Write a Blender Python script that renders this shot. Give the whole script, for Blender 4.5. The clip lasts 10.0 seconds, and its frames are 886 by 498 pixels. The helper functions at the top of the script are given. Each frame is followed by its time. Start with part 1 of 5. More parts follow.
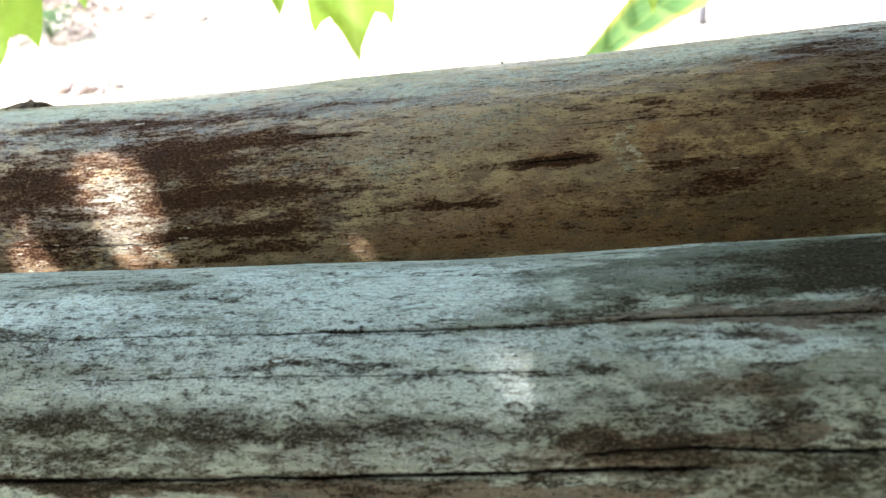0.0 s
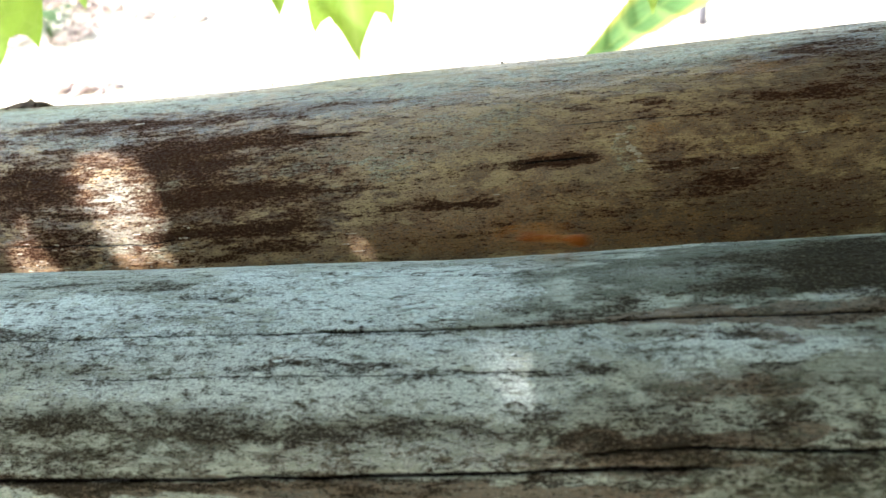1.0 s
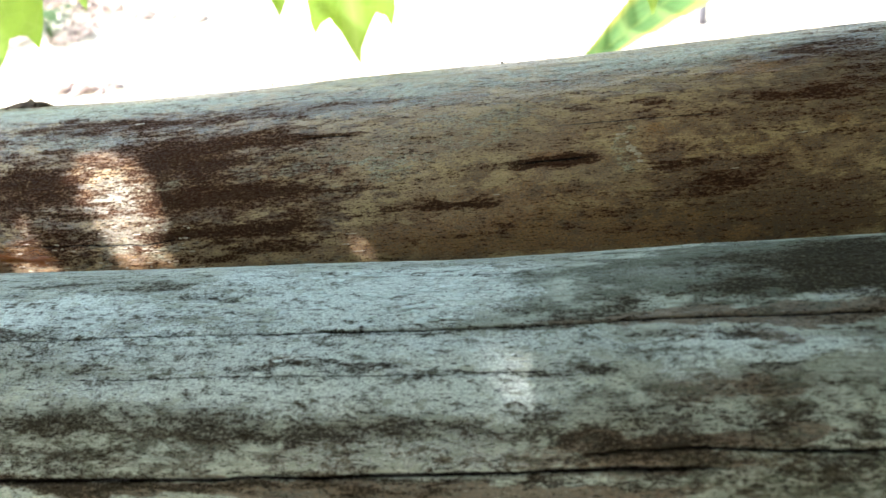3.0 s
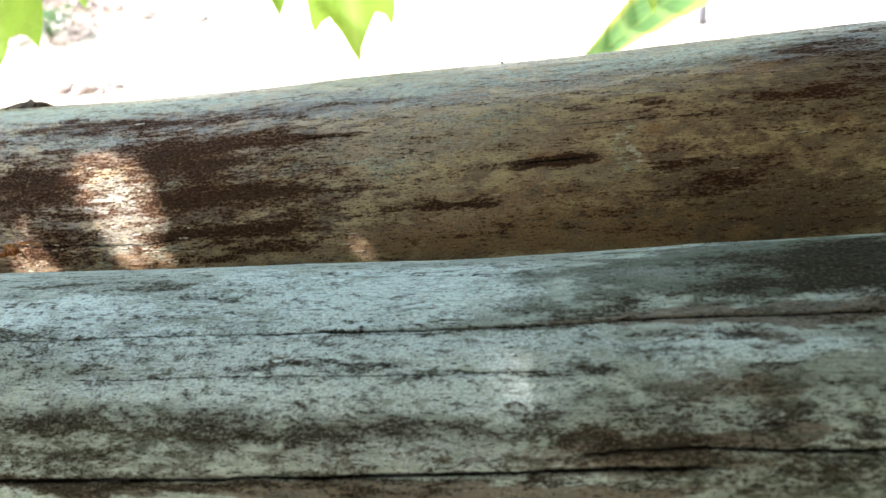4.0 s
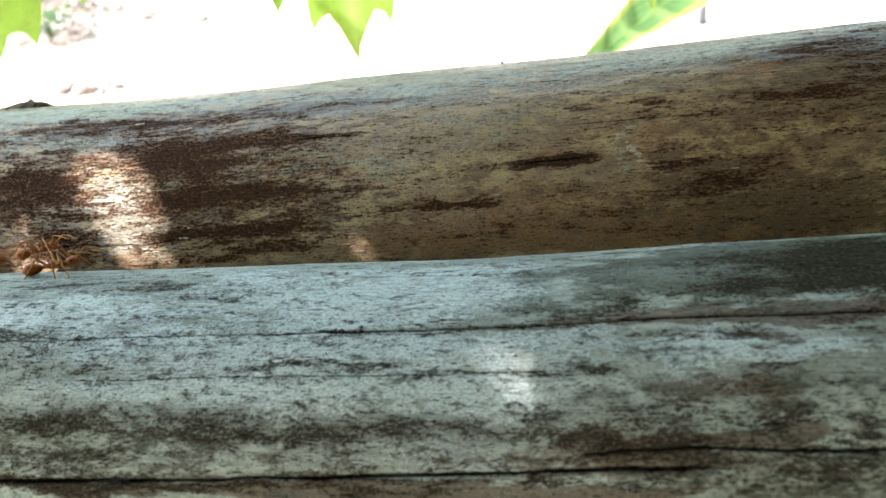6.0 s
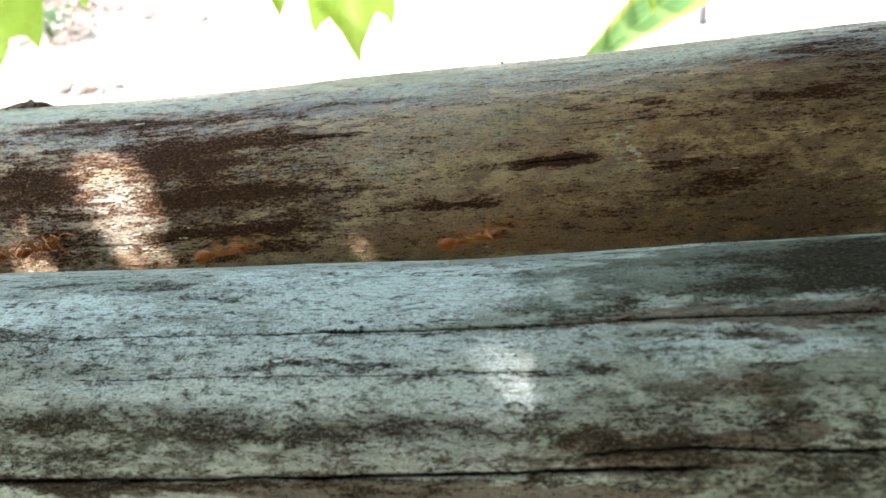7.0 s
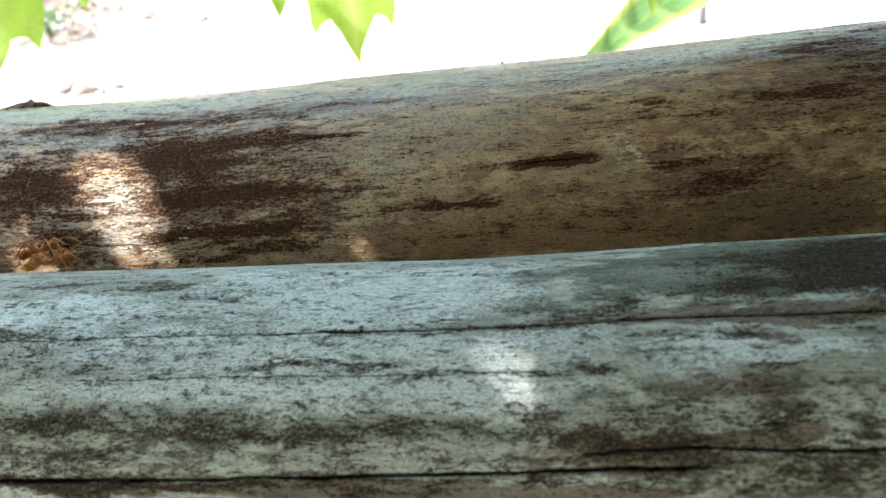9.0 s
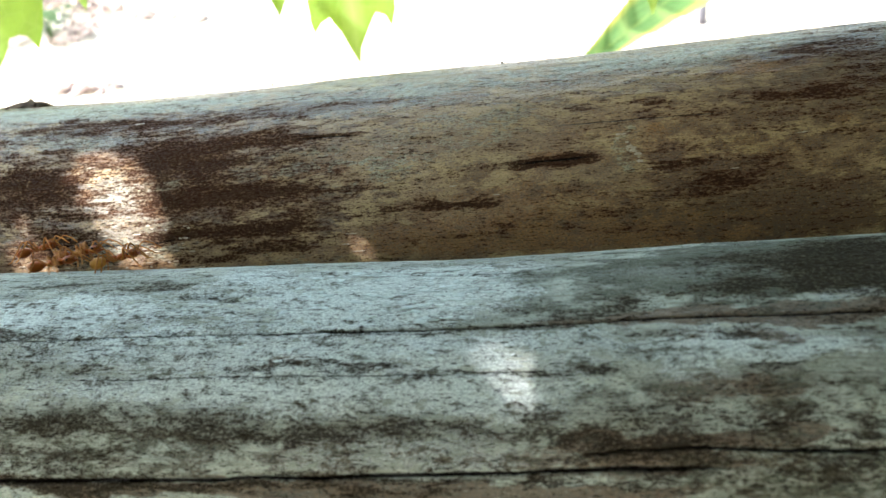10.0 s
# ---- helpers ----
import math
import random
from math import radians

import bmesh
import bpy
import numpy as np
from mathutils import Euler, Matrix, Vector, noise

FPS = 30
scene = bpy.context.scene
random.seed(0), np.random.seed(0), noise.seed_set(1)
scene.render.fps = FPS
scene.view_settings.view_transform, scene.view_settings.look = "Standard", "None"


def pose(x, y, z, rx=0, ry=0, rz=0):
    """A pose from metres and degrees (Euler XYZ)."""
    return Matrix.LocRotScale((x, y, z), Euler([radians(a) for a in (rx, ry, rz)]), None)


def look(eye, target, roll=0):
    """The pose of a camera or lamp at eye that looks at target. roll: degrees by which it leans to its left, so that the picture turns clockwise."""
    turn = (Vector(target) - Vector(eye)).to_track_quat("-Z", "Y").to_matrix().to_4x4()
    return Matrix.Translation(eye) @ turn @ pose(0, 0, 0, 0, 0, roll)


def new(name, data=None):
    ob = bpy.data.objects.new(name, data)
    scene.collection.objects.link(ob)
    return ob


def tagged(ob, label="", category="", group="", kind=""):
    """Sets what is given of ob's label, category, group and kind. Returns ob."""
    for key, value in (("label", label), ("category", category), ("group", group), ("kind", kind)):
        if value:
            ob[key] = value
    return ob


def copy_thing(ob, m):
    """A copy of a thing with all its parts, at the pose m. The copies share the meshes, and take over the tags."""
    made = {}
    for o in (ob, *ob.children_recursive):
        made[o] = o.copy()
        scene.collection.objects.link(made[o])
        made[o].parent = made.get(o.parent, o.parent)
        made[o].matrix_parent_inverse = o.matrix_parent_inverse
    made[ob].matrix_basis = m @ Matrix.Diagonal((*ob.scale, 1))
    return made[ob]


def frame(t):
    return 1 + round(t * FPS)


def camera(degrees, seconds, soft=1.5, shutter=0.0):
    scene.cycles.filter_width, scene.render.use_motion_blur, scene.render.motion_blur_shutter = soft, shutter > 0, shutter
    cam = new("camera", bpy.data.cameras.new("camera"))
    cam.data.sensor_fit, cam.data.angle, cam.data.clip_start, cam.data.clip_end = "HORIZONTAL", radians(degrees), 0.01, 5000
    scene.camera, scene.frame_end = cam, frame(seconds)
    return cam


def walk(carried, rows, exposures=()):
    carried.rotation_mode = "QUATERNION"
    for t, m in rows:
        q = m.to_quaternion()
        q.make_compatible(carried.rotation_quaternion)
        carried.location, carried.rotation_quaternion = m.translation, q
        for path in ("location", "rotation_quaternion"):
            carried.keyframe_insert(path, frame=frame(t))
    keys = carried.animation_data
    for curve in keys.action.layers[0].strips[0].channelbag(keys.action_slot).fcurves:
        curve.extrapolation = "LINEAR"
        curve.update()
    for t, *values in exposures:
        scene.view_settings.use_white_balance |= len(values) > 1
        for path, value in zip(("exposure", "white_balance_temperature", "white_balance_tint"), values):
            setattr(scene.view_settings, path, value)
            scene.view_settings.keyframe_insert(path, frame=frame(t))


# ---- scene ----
MM = 0.001
POLE_Z = 0.45          # height of both pole axes above the ground
POLE_R = 0.030
BACK_Y = 0.0606        # axis of the far pole; the near one lies along y = 0

# ---- camera ----
cam = camera(60, 10.0, soft=1.4, shutter=0.6)
cam.data.dof.use_dof = True
cam.data.dof.focus_distance = 0.114
cam.data.dof.aperture_fstop = 40.0
EYE = pose(0.0, -0.06399, 0.53824, 52.825, 8.887, 6.808)
walk(cam, [(0.0, EYE), (10.0, EYE)], exposures=[(0.0, 3.10, 6750, -7), (10.0, 3.10, 6750, -7)])

# ---- daylight ----
SUN = Vector((-0.50, -0.34, 0.79)).normalized()
world = bpy.data.worlds.new("daylight")
scene.world = world
world.use_nodes = True
wn = world.node_tree.nodes
sky = wn.new("ShaderNodeTexSky")
sky.sky_type = "NISHITA"
sky.sun_disc = False
sky.dust_density, sky.air_density = 4.0, 0.9
sky.sun_elevation = math.asin(SUN.z)
sky.sun_rotation = math.atan2(SUN.x, SUN.y)
wn["Background"].inputs["Strength"].default_value = 0.15
world.node_tree.links.new(sky.outputs[0], wn["Background"].inputs["Color"])
lamp = bpy.data.lights.new("sun", "SUN")
lamp.energy, lamp.angle, lamp.color = 1.75, radians(0.7), (0.97, 0.91, 1.10)
new("sun", lamp).matrix_world = look(SUN * 5, (0, 0, 0))


# ---- materials ----
class Mat:
    """A material with short calls for its nodes."""

    def __init__(self, name):
        self.m = bpy.data.materials.new(name)
        self.m.use_nodes = True
        self.t = self.m.node_tree
        self.b = self.t.nodes["Principled BSDF"]

    def put(self, socket, value):
        if isinstance(value, bpy.types.NodeSocket):
            self.t.links.new(value, socket)
        elif isinstance(value, tuple) and len(value) == 3 and socket.type == "RGBA":
            socket.default_value = (*value, 1)
        else:
            socket.default_value = value

    def node(self, kind, out=0, props=None, **ins):
        n = self.t.nodes.new("ShaderNode" + kind)
        props = props or {}
        if "operation" in props:
            n.operation, n.use_clamp = props["operation"], props.get("use_clamp", False)
        if "attribute_name" in props:
            n.attribute_name = props["attribute_name"]
        if "interpolation_type" in props:
            n.interpolation_type = props["interpolation_type"]
        if "feature" in props:
            n.feature = props["feature"]
        for key, value in ins.items():
            self.put(n.inputs[int(key[1:]) if key[0] == "i" and key[1:].isdigit() else key], value)
        return n.outputs[out]

    def attr(self, name, out=2):
        return self.node("Attribute", out, {"attribute_name": name})

    def math(self, op, a, b=0.0, clamp=False):
        return self.node("Math", 0, {"operation": op, "use_clamp": clamp}, i0=a, i1=b)

    def ramp(self, x, lo, hi):
        return self.node("MapRange", 0, {"interpolation_type": "SMOOTHSTEP"}, Value=x, i1=lo, i2=hi)

    def mix(self, f, a, b):
        n = self.t.nodes.new("ShaderNodeMix")
        n.data_type = "RGBA"
        self.put(n.inputs[0], f), self.put(n.inputs[6], a), self.put(n.inputs[7], b)
        return n.outputs[2]

    def noise(self, vec, scale, detail=4.0, rough=0.55, stretch=None):
        if stretch:
            vec = self.node("Mapping", 0, None, Vector=vec, Scale=stretch)
        return self.node("TexNoise", 0, None, Vector=vec, Scale=scale, Detail=detail, Roughness=rough)

    def bump(self, h, dist, strength=1.0):
        self.put(self.b.inputs["Normal"], self.node("Bump", 0, None, Height=h, Distance=dist, Strength=strength))

    def done(self, **ins):
        for key, value in ins.items():
            self.put(self.b.inputs[key.replace("_", " ")], value)
        return self.m


def wood(name, base_a, base_b, pale, warm, dark, moss_and_shade, veil, grey):
    """Weathered pole: the mesh says how dense stains, lichen and rot, and painted light and shade, lie; noise on its
    own millimetres breaks them up.
    """
    k = Mat(name)
    g = k.attr("grain", 1)
    broad = k.noise(g, 1.0, 7, 0.62, (0.05, 0.17, 1))
    cloud = k.noise(g, 1.0, 8, 0.68, (0.20, 0.42, 1))
    patch = k.noise(g, 1.0, 7, 0.66, (0.34, 0.60, 3))
    rag = k.noise(g, 1.0, 9, 0.70, (0.13, 0.62, 1) if not grey else (0.22, 0.62, 1))
    small = k.noise(g, 1.0, 6, 0.72, (0.62, 1.8, 1) if not grey else (0.85, 1.6, 1))
    pepper = k.noise(g, 1.0, 4, 0.68, (1.5, 3.0, 1) if not grey else (2.0, 3.2, 1))
    grit = k.noise(g, 1.0, 4, 0.7, (2.4, 4.2, 1))
    fibre = k.noise(g, 1.0, 5, 0.7, (0.24, 3.4, 1))
    dash = k.noise(g, 1.0, 1.5, 0.5, (0.62, 3.4, 1))
    dots = k.noise(g, 1.0, 2, 0.5, (1.9, 2.6, 2))

    def off(x, gain):
        return k.math("MULTIPLY", k.math("SUBTRACT", x, 0.5), gain)

    def total(*terms):
        out = terms[0]
        for x in terms[1:]:
            out = k.math("ADD", out, x)
        return out

    def field(name, gain, rag_gain, small_gain, lo, hi):
        return k.ramp(total(k.math("MULTIPLY", k.attr(name), gain), off(cloud, rag_gain), off(small, small_gain)), lo, hi)

    def over(c, amount, share, colour):
        return k.mix(k.math("MULTIPLY", amount, share), c, colour)

    def times(colour, f):
        return tuple(v * f for v in colour)

    # skin: two tones in broad clouds, veiled with brown or grey, then specked
    c = k.mix(k.ramp(total(broad, off(small, 0.5)), 0.40, 0.60), base_a, base_b)
    c = over(c, k.ramp(total(cloud, off(pepper, 0.35)), 0.455, 0.575), 0.72 if not grey else 0.6, veil)
    c = over(c, k.ramp(total(patch, off(pepper, 0.3)), 0.52, 0.62), 0.45, times(base_b, 1.12))
    # pale skin; the same field brightens the sky-facing crest and the sunlit patch
    lichen_and_light = field("pale", 0.8, 4.6, 3.4, 0.28 if not grey else 0.31, 0.44 if not grey else 0.39)
    c = over(c, lichen_and_light, 0.9, k.mix(k.ramp(grit, 0.36, 0.64), pale, times(pale, 0.78)))
    c = over(c, field("warm", 0.9, 3.2, 1.8, 0.15, 0.75), 0.8, k.mix(k.ramp(grit, 0.36, 0.64), warm, times(warm, 0.55)))
    # moss and brown weathering; the same field paints shade at corners and low left
    c = over(c, field("moss_and_shade", 0.9, 3.6, 2.0, 0.05, 0.80), 0.72 if not grey else 0.78, k.mix(k.ramp(grit, 0.36, 0.64), moss_and_shade, times(moss_and_shade, 0.5)))
    c = over(c, k.ramp(grit, 0.48, 0.58), 0.45 if not grey else 0.22, times(base_a, 0.36))
    c = over(c, k.ramp(dots, 0.62, 0.66), 0.3 if not grey else 0.15, times(base_b, 1.25))
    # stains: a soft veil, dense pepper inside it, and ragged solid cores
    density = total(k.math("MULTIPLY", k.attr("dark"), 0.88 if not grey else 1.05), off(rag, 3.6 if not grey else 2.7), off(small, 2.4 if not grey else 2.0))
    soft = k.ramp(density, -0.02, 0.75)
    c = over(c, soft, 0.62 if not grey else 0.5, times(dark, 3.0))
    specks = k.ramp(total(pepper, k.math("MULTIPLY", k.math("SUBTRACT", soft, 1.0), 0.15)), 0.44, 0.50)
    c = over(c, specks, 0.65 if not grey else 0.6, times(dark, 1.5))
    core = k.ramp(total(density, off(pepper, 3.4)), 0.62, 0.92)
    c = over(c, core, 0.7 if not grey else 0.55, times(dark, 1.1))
    hair = k.noise(g, 1.0, 2, 0.5, (0.07, 4.4, 1))
    c = over(c, k.ramp(hair, 0.60, 0.66), 0.2 if not grey else 0.32, times(dark, 2.0))
    pits = k.ramp(total(dash, k.math("MULTIPLY", k.attr("dark"), 0.04)), 0.635 if not grey else 0.655, 0.665 if not grey else 0.69)
    c = over(c, pits, 0.62 if not grey else 0.8, times(dark, 0.8))
    c = k.mix(k.attr("crack"), c, (0.012, 0.008, 0.006))
    h = total(k.math("MULTIPLY", fibre, 0.4), k.math("MULTIPLY", grit, 0.35), k.math("MULTIPLY", small, 0.8), k.math("MULTIPLY", lichen_and_light, 0.35 if not grey else 0.7))
    h = k.math("SUBTRACT", h, total(k.math("MULTIPLY", specks, 0.3), k.math("MULTIPLY", pits, 0.6)))
    k.bump(h, 0.00018 if not grey else 0.0004, 1.0)
    rough = total(k.math("MULTIPLY", grit, 0.3), k.math("MULTIPLY", soft, 0.25), 0.15 if not grey else 0.38)
    worn = k.math("MAXIMUM", k.math("MULTIPLY", soft, 0.9), k.math("MAXIMUM", pits, specks))
    gloss = k.math("MULTIPLY", k.math("SUBTRACT", 1.0, worn), 0.58 if not grey else 0.3)
    return k.done(Base_Color=c, Roughness=rough, Specular_IOR_Level=gloss)


WOOD_BACK = wood("weathered brown wood", (0.31, 0.20, 0.10), (0.46, 0.32, 0.152), (0.435, 0.415, 0.275),
                 (0.35, 0.165, 0.05), (0.038, 0.017, 0.010), (0.135, 0.074, 0.034), (0.18, 0.10, 0.046), False)
WOOD_FRONT = wood("weathered grey wood", (0.39, 0.388, 0.312), (0.615, 0.625, 0.515), (0.88, 0.91, 0.835),
                  (0.215, 0.122, 0.065), (0.034, 0.025, 0.017), (0.105, 0.108, 0.055), (0.245, 0.238, 0.185), True)


def plain_wood():
    k = Mat("rough timber")
    co = k.node("TexCoord", 3)
    n = k.noise(co, 9.0, 6, 0.6, (1, 6, 6))
    k.bump(n, 0.002)
    return k.done(Base_Color=k.mix(n, (0.12, 0.09, 0.06), (0.28, 0.24, 0.19)), Roughness=0.8)


TIMBER = plain_wood()


def soil():
    k = Mat("dry pale soil")
    co = k.node("TexCoord", 3)
    a = k.noise(co, 1.6, 6, 0.6)
    b = k.noise(co, 22.0, 5, 0.65)
    c = k.mix(k.ramp(a, 0.35, 0.65), (0.46, 0.40, 0.32), (0.60, 0.55, 0.47))
    c = k.mix(k.math("MULTIPLY", k.ramp(b, 0.5, 0.75), 0.5), c, (0.30, 0.23, 0.17))
    k.bump(b, 0.01)
    return k.done(Base_Color=c, Roughness=0.95)


SOIL = soil()


def rock():
    k = Mat("reddish stone")
    co = k.node("TexCoord", 3)
    a = k.noise(co, 14.0, 5, 0.6)
    k.bump(a, 0.01)
    return k.done(Base_Color=k.mix(k.ramp(a, 0.3, 0.7), (0.17, 0.12, 0.11), (0.32, 0.25, 0.22)), Roughness=0.9)


ROCK = rock()


def scraps():
    k = Mat("dry leaf scraps")
    a = k.noise(k.node("TexCoord", 3), 40.0, 4, 0.6)
    return k.done(Base_Color=k.mix(k.ramp(a, 0.35, 0.65), (0.19, 0.135, 0.125), (0.36, 0.28, 0.245)), Roughness=0.9, Specular_IOR_Level=0.2)


LITTER = scraps()


def leaf_mat(name, face, vein, back, edge=None, thin=0.42):
    """A thin blade that lets light through; 'blade' holds its own coordinates, 'vein' its ribs."""
    k = Mat(name)
    co = k.attr("blade", 1)
    n = k.noise(co, 7.0, 4, 0.6)
    c = k.mix(k.ramp(n, 0.3, 0.75), face, tuple(v * 0.62 for v in face))
    c = k.mix(k.math("MULTIPLY", k.attr("vein"), 0.8), c, vein)
    net = k.node("TexVoronoi", 0, {"feature": "DISTANCE_TO_EDGE"}, Vector=co, Scale=11.0)
    c = k.mix(k.math("MULTIPLY", k.math("SUBTRACT", 1.0, k.ramp(net, 0.0, 0.07)), 0.16), c, vein)
    if edge:
        c = k.mix(k.attr("rim"), c, edge)
    k.put(k.b.inputs["Base Color"], c), k.put(k.b.inputs["Roughness"], 0.6), k.put(k.b.inputs["Specular IOR Level"], 0.12)
    tr = k.node("BsdfTranslucent", 0, None, Color=k.mix(0.5, c, back))
    out = k.t.nodes["Material Output"]
    mixed = k.node("MixShader", 0, None, i0=thin, i1=k.b.outputs[0], i2=tr)
    k.t.links.new(mixed, out.inputs["Surface"])
    return k.m


LEAF = leaf_mat("thin green leaf", (0.165, 0.265, 0.035), (0.26, 0.34, 0.10), (0.32, 0.44, 0.05))
BANANA = leaf_mat("pleated green leaf", (0.075, 0.15, 0.06), (0.16, 0.22, 0.08), (0.16, 0.26, 0.06), (0.42, 0.36, 0.08))
WEED = leaf_mat("small green weed", (0.06, 0.095, 0.04), (0.1, 0.16, 0.07), (0.12, 0.18, 0.06), thin=0.25)
# dark, dense blade for the out-of-view leaves that hold light back
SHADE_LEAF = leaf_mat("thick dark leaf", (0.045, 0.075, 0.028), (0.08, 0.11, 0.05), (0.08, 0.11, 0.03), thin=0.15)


def simple(name, a, b, scale, rough, spec=0.5, stretch=(1, 1, 1)):
    k = Mat(name)
    n = k.noise(k.node("TexCoord", 3), scale, 4, 0.6, stretch)
    k.bump(n, 0.0002)
    return k.done(Base_Color=k.mix(k.ramp(n, 0.3, 0.7), a, b), Roughness=rough, Specular_IOR_Level=spec)


STEM = simple("green stem", (0.10, 0.16, 0.03), (0.18, 0.22, 0.06), 200, 0.6)
FLAKE = simple("pale wood flake", (0.34, 0.26, 0.17), (0.52, 0.44, 0.33), 900, 0.6)
PALE_SKIN = simple("pale flaking skin", (0.60, 0.64, 0.585), (0.84, 0.885, 0.84), 700, 0.6, 0.3)
STAKE = simple("grey stake", (0.06, 0.055, 0.07), (0.10, 0.095, 0.115), 60, 0.8)
BARK = simple("brown twig bark", (0.10, 0.07, 0.045), (0.2, 0.15, 0.1), 90, 0.8)
DRY = simple("dry curled leaf", (0.045, 0.030, 0.020), (0.15, 0.105, 0.07), 300, 0.9, 0.1)


def chitin(name, a, b, trans):
    k = Mat(name)
    n = k.noise(k.node("TexCoord", 3), 900.0, 3, 0.6)
    c = k.mix(k.ramp(n, 0.3, 0.7), a, b)
    return k.done(Base_Color=c, Roughness=0.5, Specular_IOR_Level=0.12, Subsurface_Weight=trans, Subsurface_Radius=(0.0012, 0.0005, 0.0002), Subsurface_Scale=0.6)


ANT_BODY = chitin("orange chitin", (0.23, 0.054, 0.008), (0.31, 0.080, 0.012), 0.0)
ANT_GASTER = chitin("amber chitin", (0.24, 0.057, 0.008), (0.33, 0.09, 0.013), 0.0)
ANT_PALE = chitin("pale amber chitin", (0.45, 0.19, 0.03), (0.55, 0.26, 0.045), 0.0)
ANT_LEG = chitin("pale orange chitin", (0.36, 0.13, 0.025), (0.46, 0.19, 0.04), 0.0)
ANT_EYE = simple("black eye", (0.01, 0.008, 0.006), (0.02, 0.015, 0.01), 800, 0.2)


# ---- helpers for meshes ----
def part(name, bm, material, parent=None, label="", smooth=True):
    """Links a bmesh as one mesh object, under its thing if one is given."""
    me = bpy.data.meshes.new(name)
    bm.to_mesh(me)
    bm.free()
    return link(name, me, material, parent, label, smooth)


def link(name, me, material, parent=None, label="", smooth=True):
    me.materials.append(material)
    if smooth:
        me.polygons.foreach_set("use_smooth", np.ones(len(me.polygons), dtype=bool))
    ob = new(name, me)
    if parent:
        ob.parent = parent
    return tagged(ob, label)


def value_noise(u, v, seed):
    """Smooth noise, 0 to 1, on a unit lattice."""
    def h(i, j):
        n = (i * 374761393 + j * 668265263 + seed * 974711) & 0x7FFFFFFF
        n = ((n ^ (n >> 13)) * 1274126177) & 0x7FFFFFFF
        return ((n ^ (n >> 16)) & 0xFFFF) / 65535.0
    i, j = np.floor(u).astype(np.int64), np.floor(v).astype(np.int64)
    a, b = u - i, v - j
    a, b = a * a * (3 - 2 * a), b * b * (3 - 2 * b)
    return (h(i, j) * (1 - a) + h(i + 1, j) * a) * (1 - b) + (h(i, j + 1) * (1 - a) + h(i + 1, j + 1) * a) * b


def fbm(u, v, su, sv, octaves, seed, gain=0.55):
    total, amp, norm = 0.0, 1.0, 0.0
    for o in range(octaves):
        total = total + amp * value_noise(u / su * 2 ** o + 17.3 * o, v / sv * 2 ** o + 9.1 * o, seed + o)
        norm += amp
        amp *= gain
    return total / norm


def step(x, lo, hi):
    t = np.clip((x - lo) / (hi - lo), 0, 1)
    return t * t * (3 - 2 * t)


def blot(f, field, u0, v0, lu, lv, amount):
    """Adds one stain, or one patch of painted light or shade, of half-length lu and half-width lv (millimetres) at u0
    along the pole and v0 round it.
    """
    d = ((f["wu"] - u0) / (lu * 1.15)) ** 2 + ((f["wv"] - v0) / (lv * 1.25)) ** 2
    f[field] += amount * np.exp(-d * d)


def split(f, path, width, depth):
    """A drying crack along a path of (u, v), whose width follows noise."""
    pu, pv = [p[0] for p in path], [p[1] for p in path]
    line = np.interp(f["u"], pu, pv) + (fbm(f["u"], f["u"] * 0, 7, 1, 5, int(depth * 97), 0.62) - 0.5) * 0.5
    inside = step(f["u"], pu[0] - 1, pu[0] + 4) * (1 - step(f["u"], pu[-1] - 5, pu[-1] + 1))
    w = width * (0.35 + 1.3 * fbm(f["u"], f["u"] * 0 + 3.3, 12, 1, 3, int(width * 100))) * inside + 1e-4
    d = np.abs(f["v"] - line) / w
    f["crack"] = np.maximum(f["crack"], (1 - step(d, 0.55, 1.25)) * inside)
    f["sink"] += depth * np.exp(-d * d) * inside
    f["dark"] += min(0.32, width * 1.3) * np.exp(-((f["v"] - line) / (w * 4 + 0.3)) ** 2) * inside


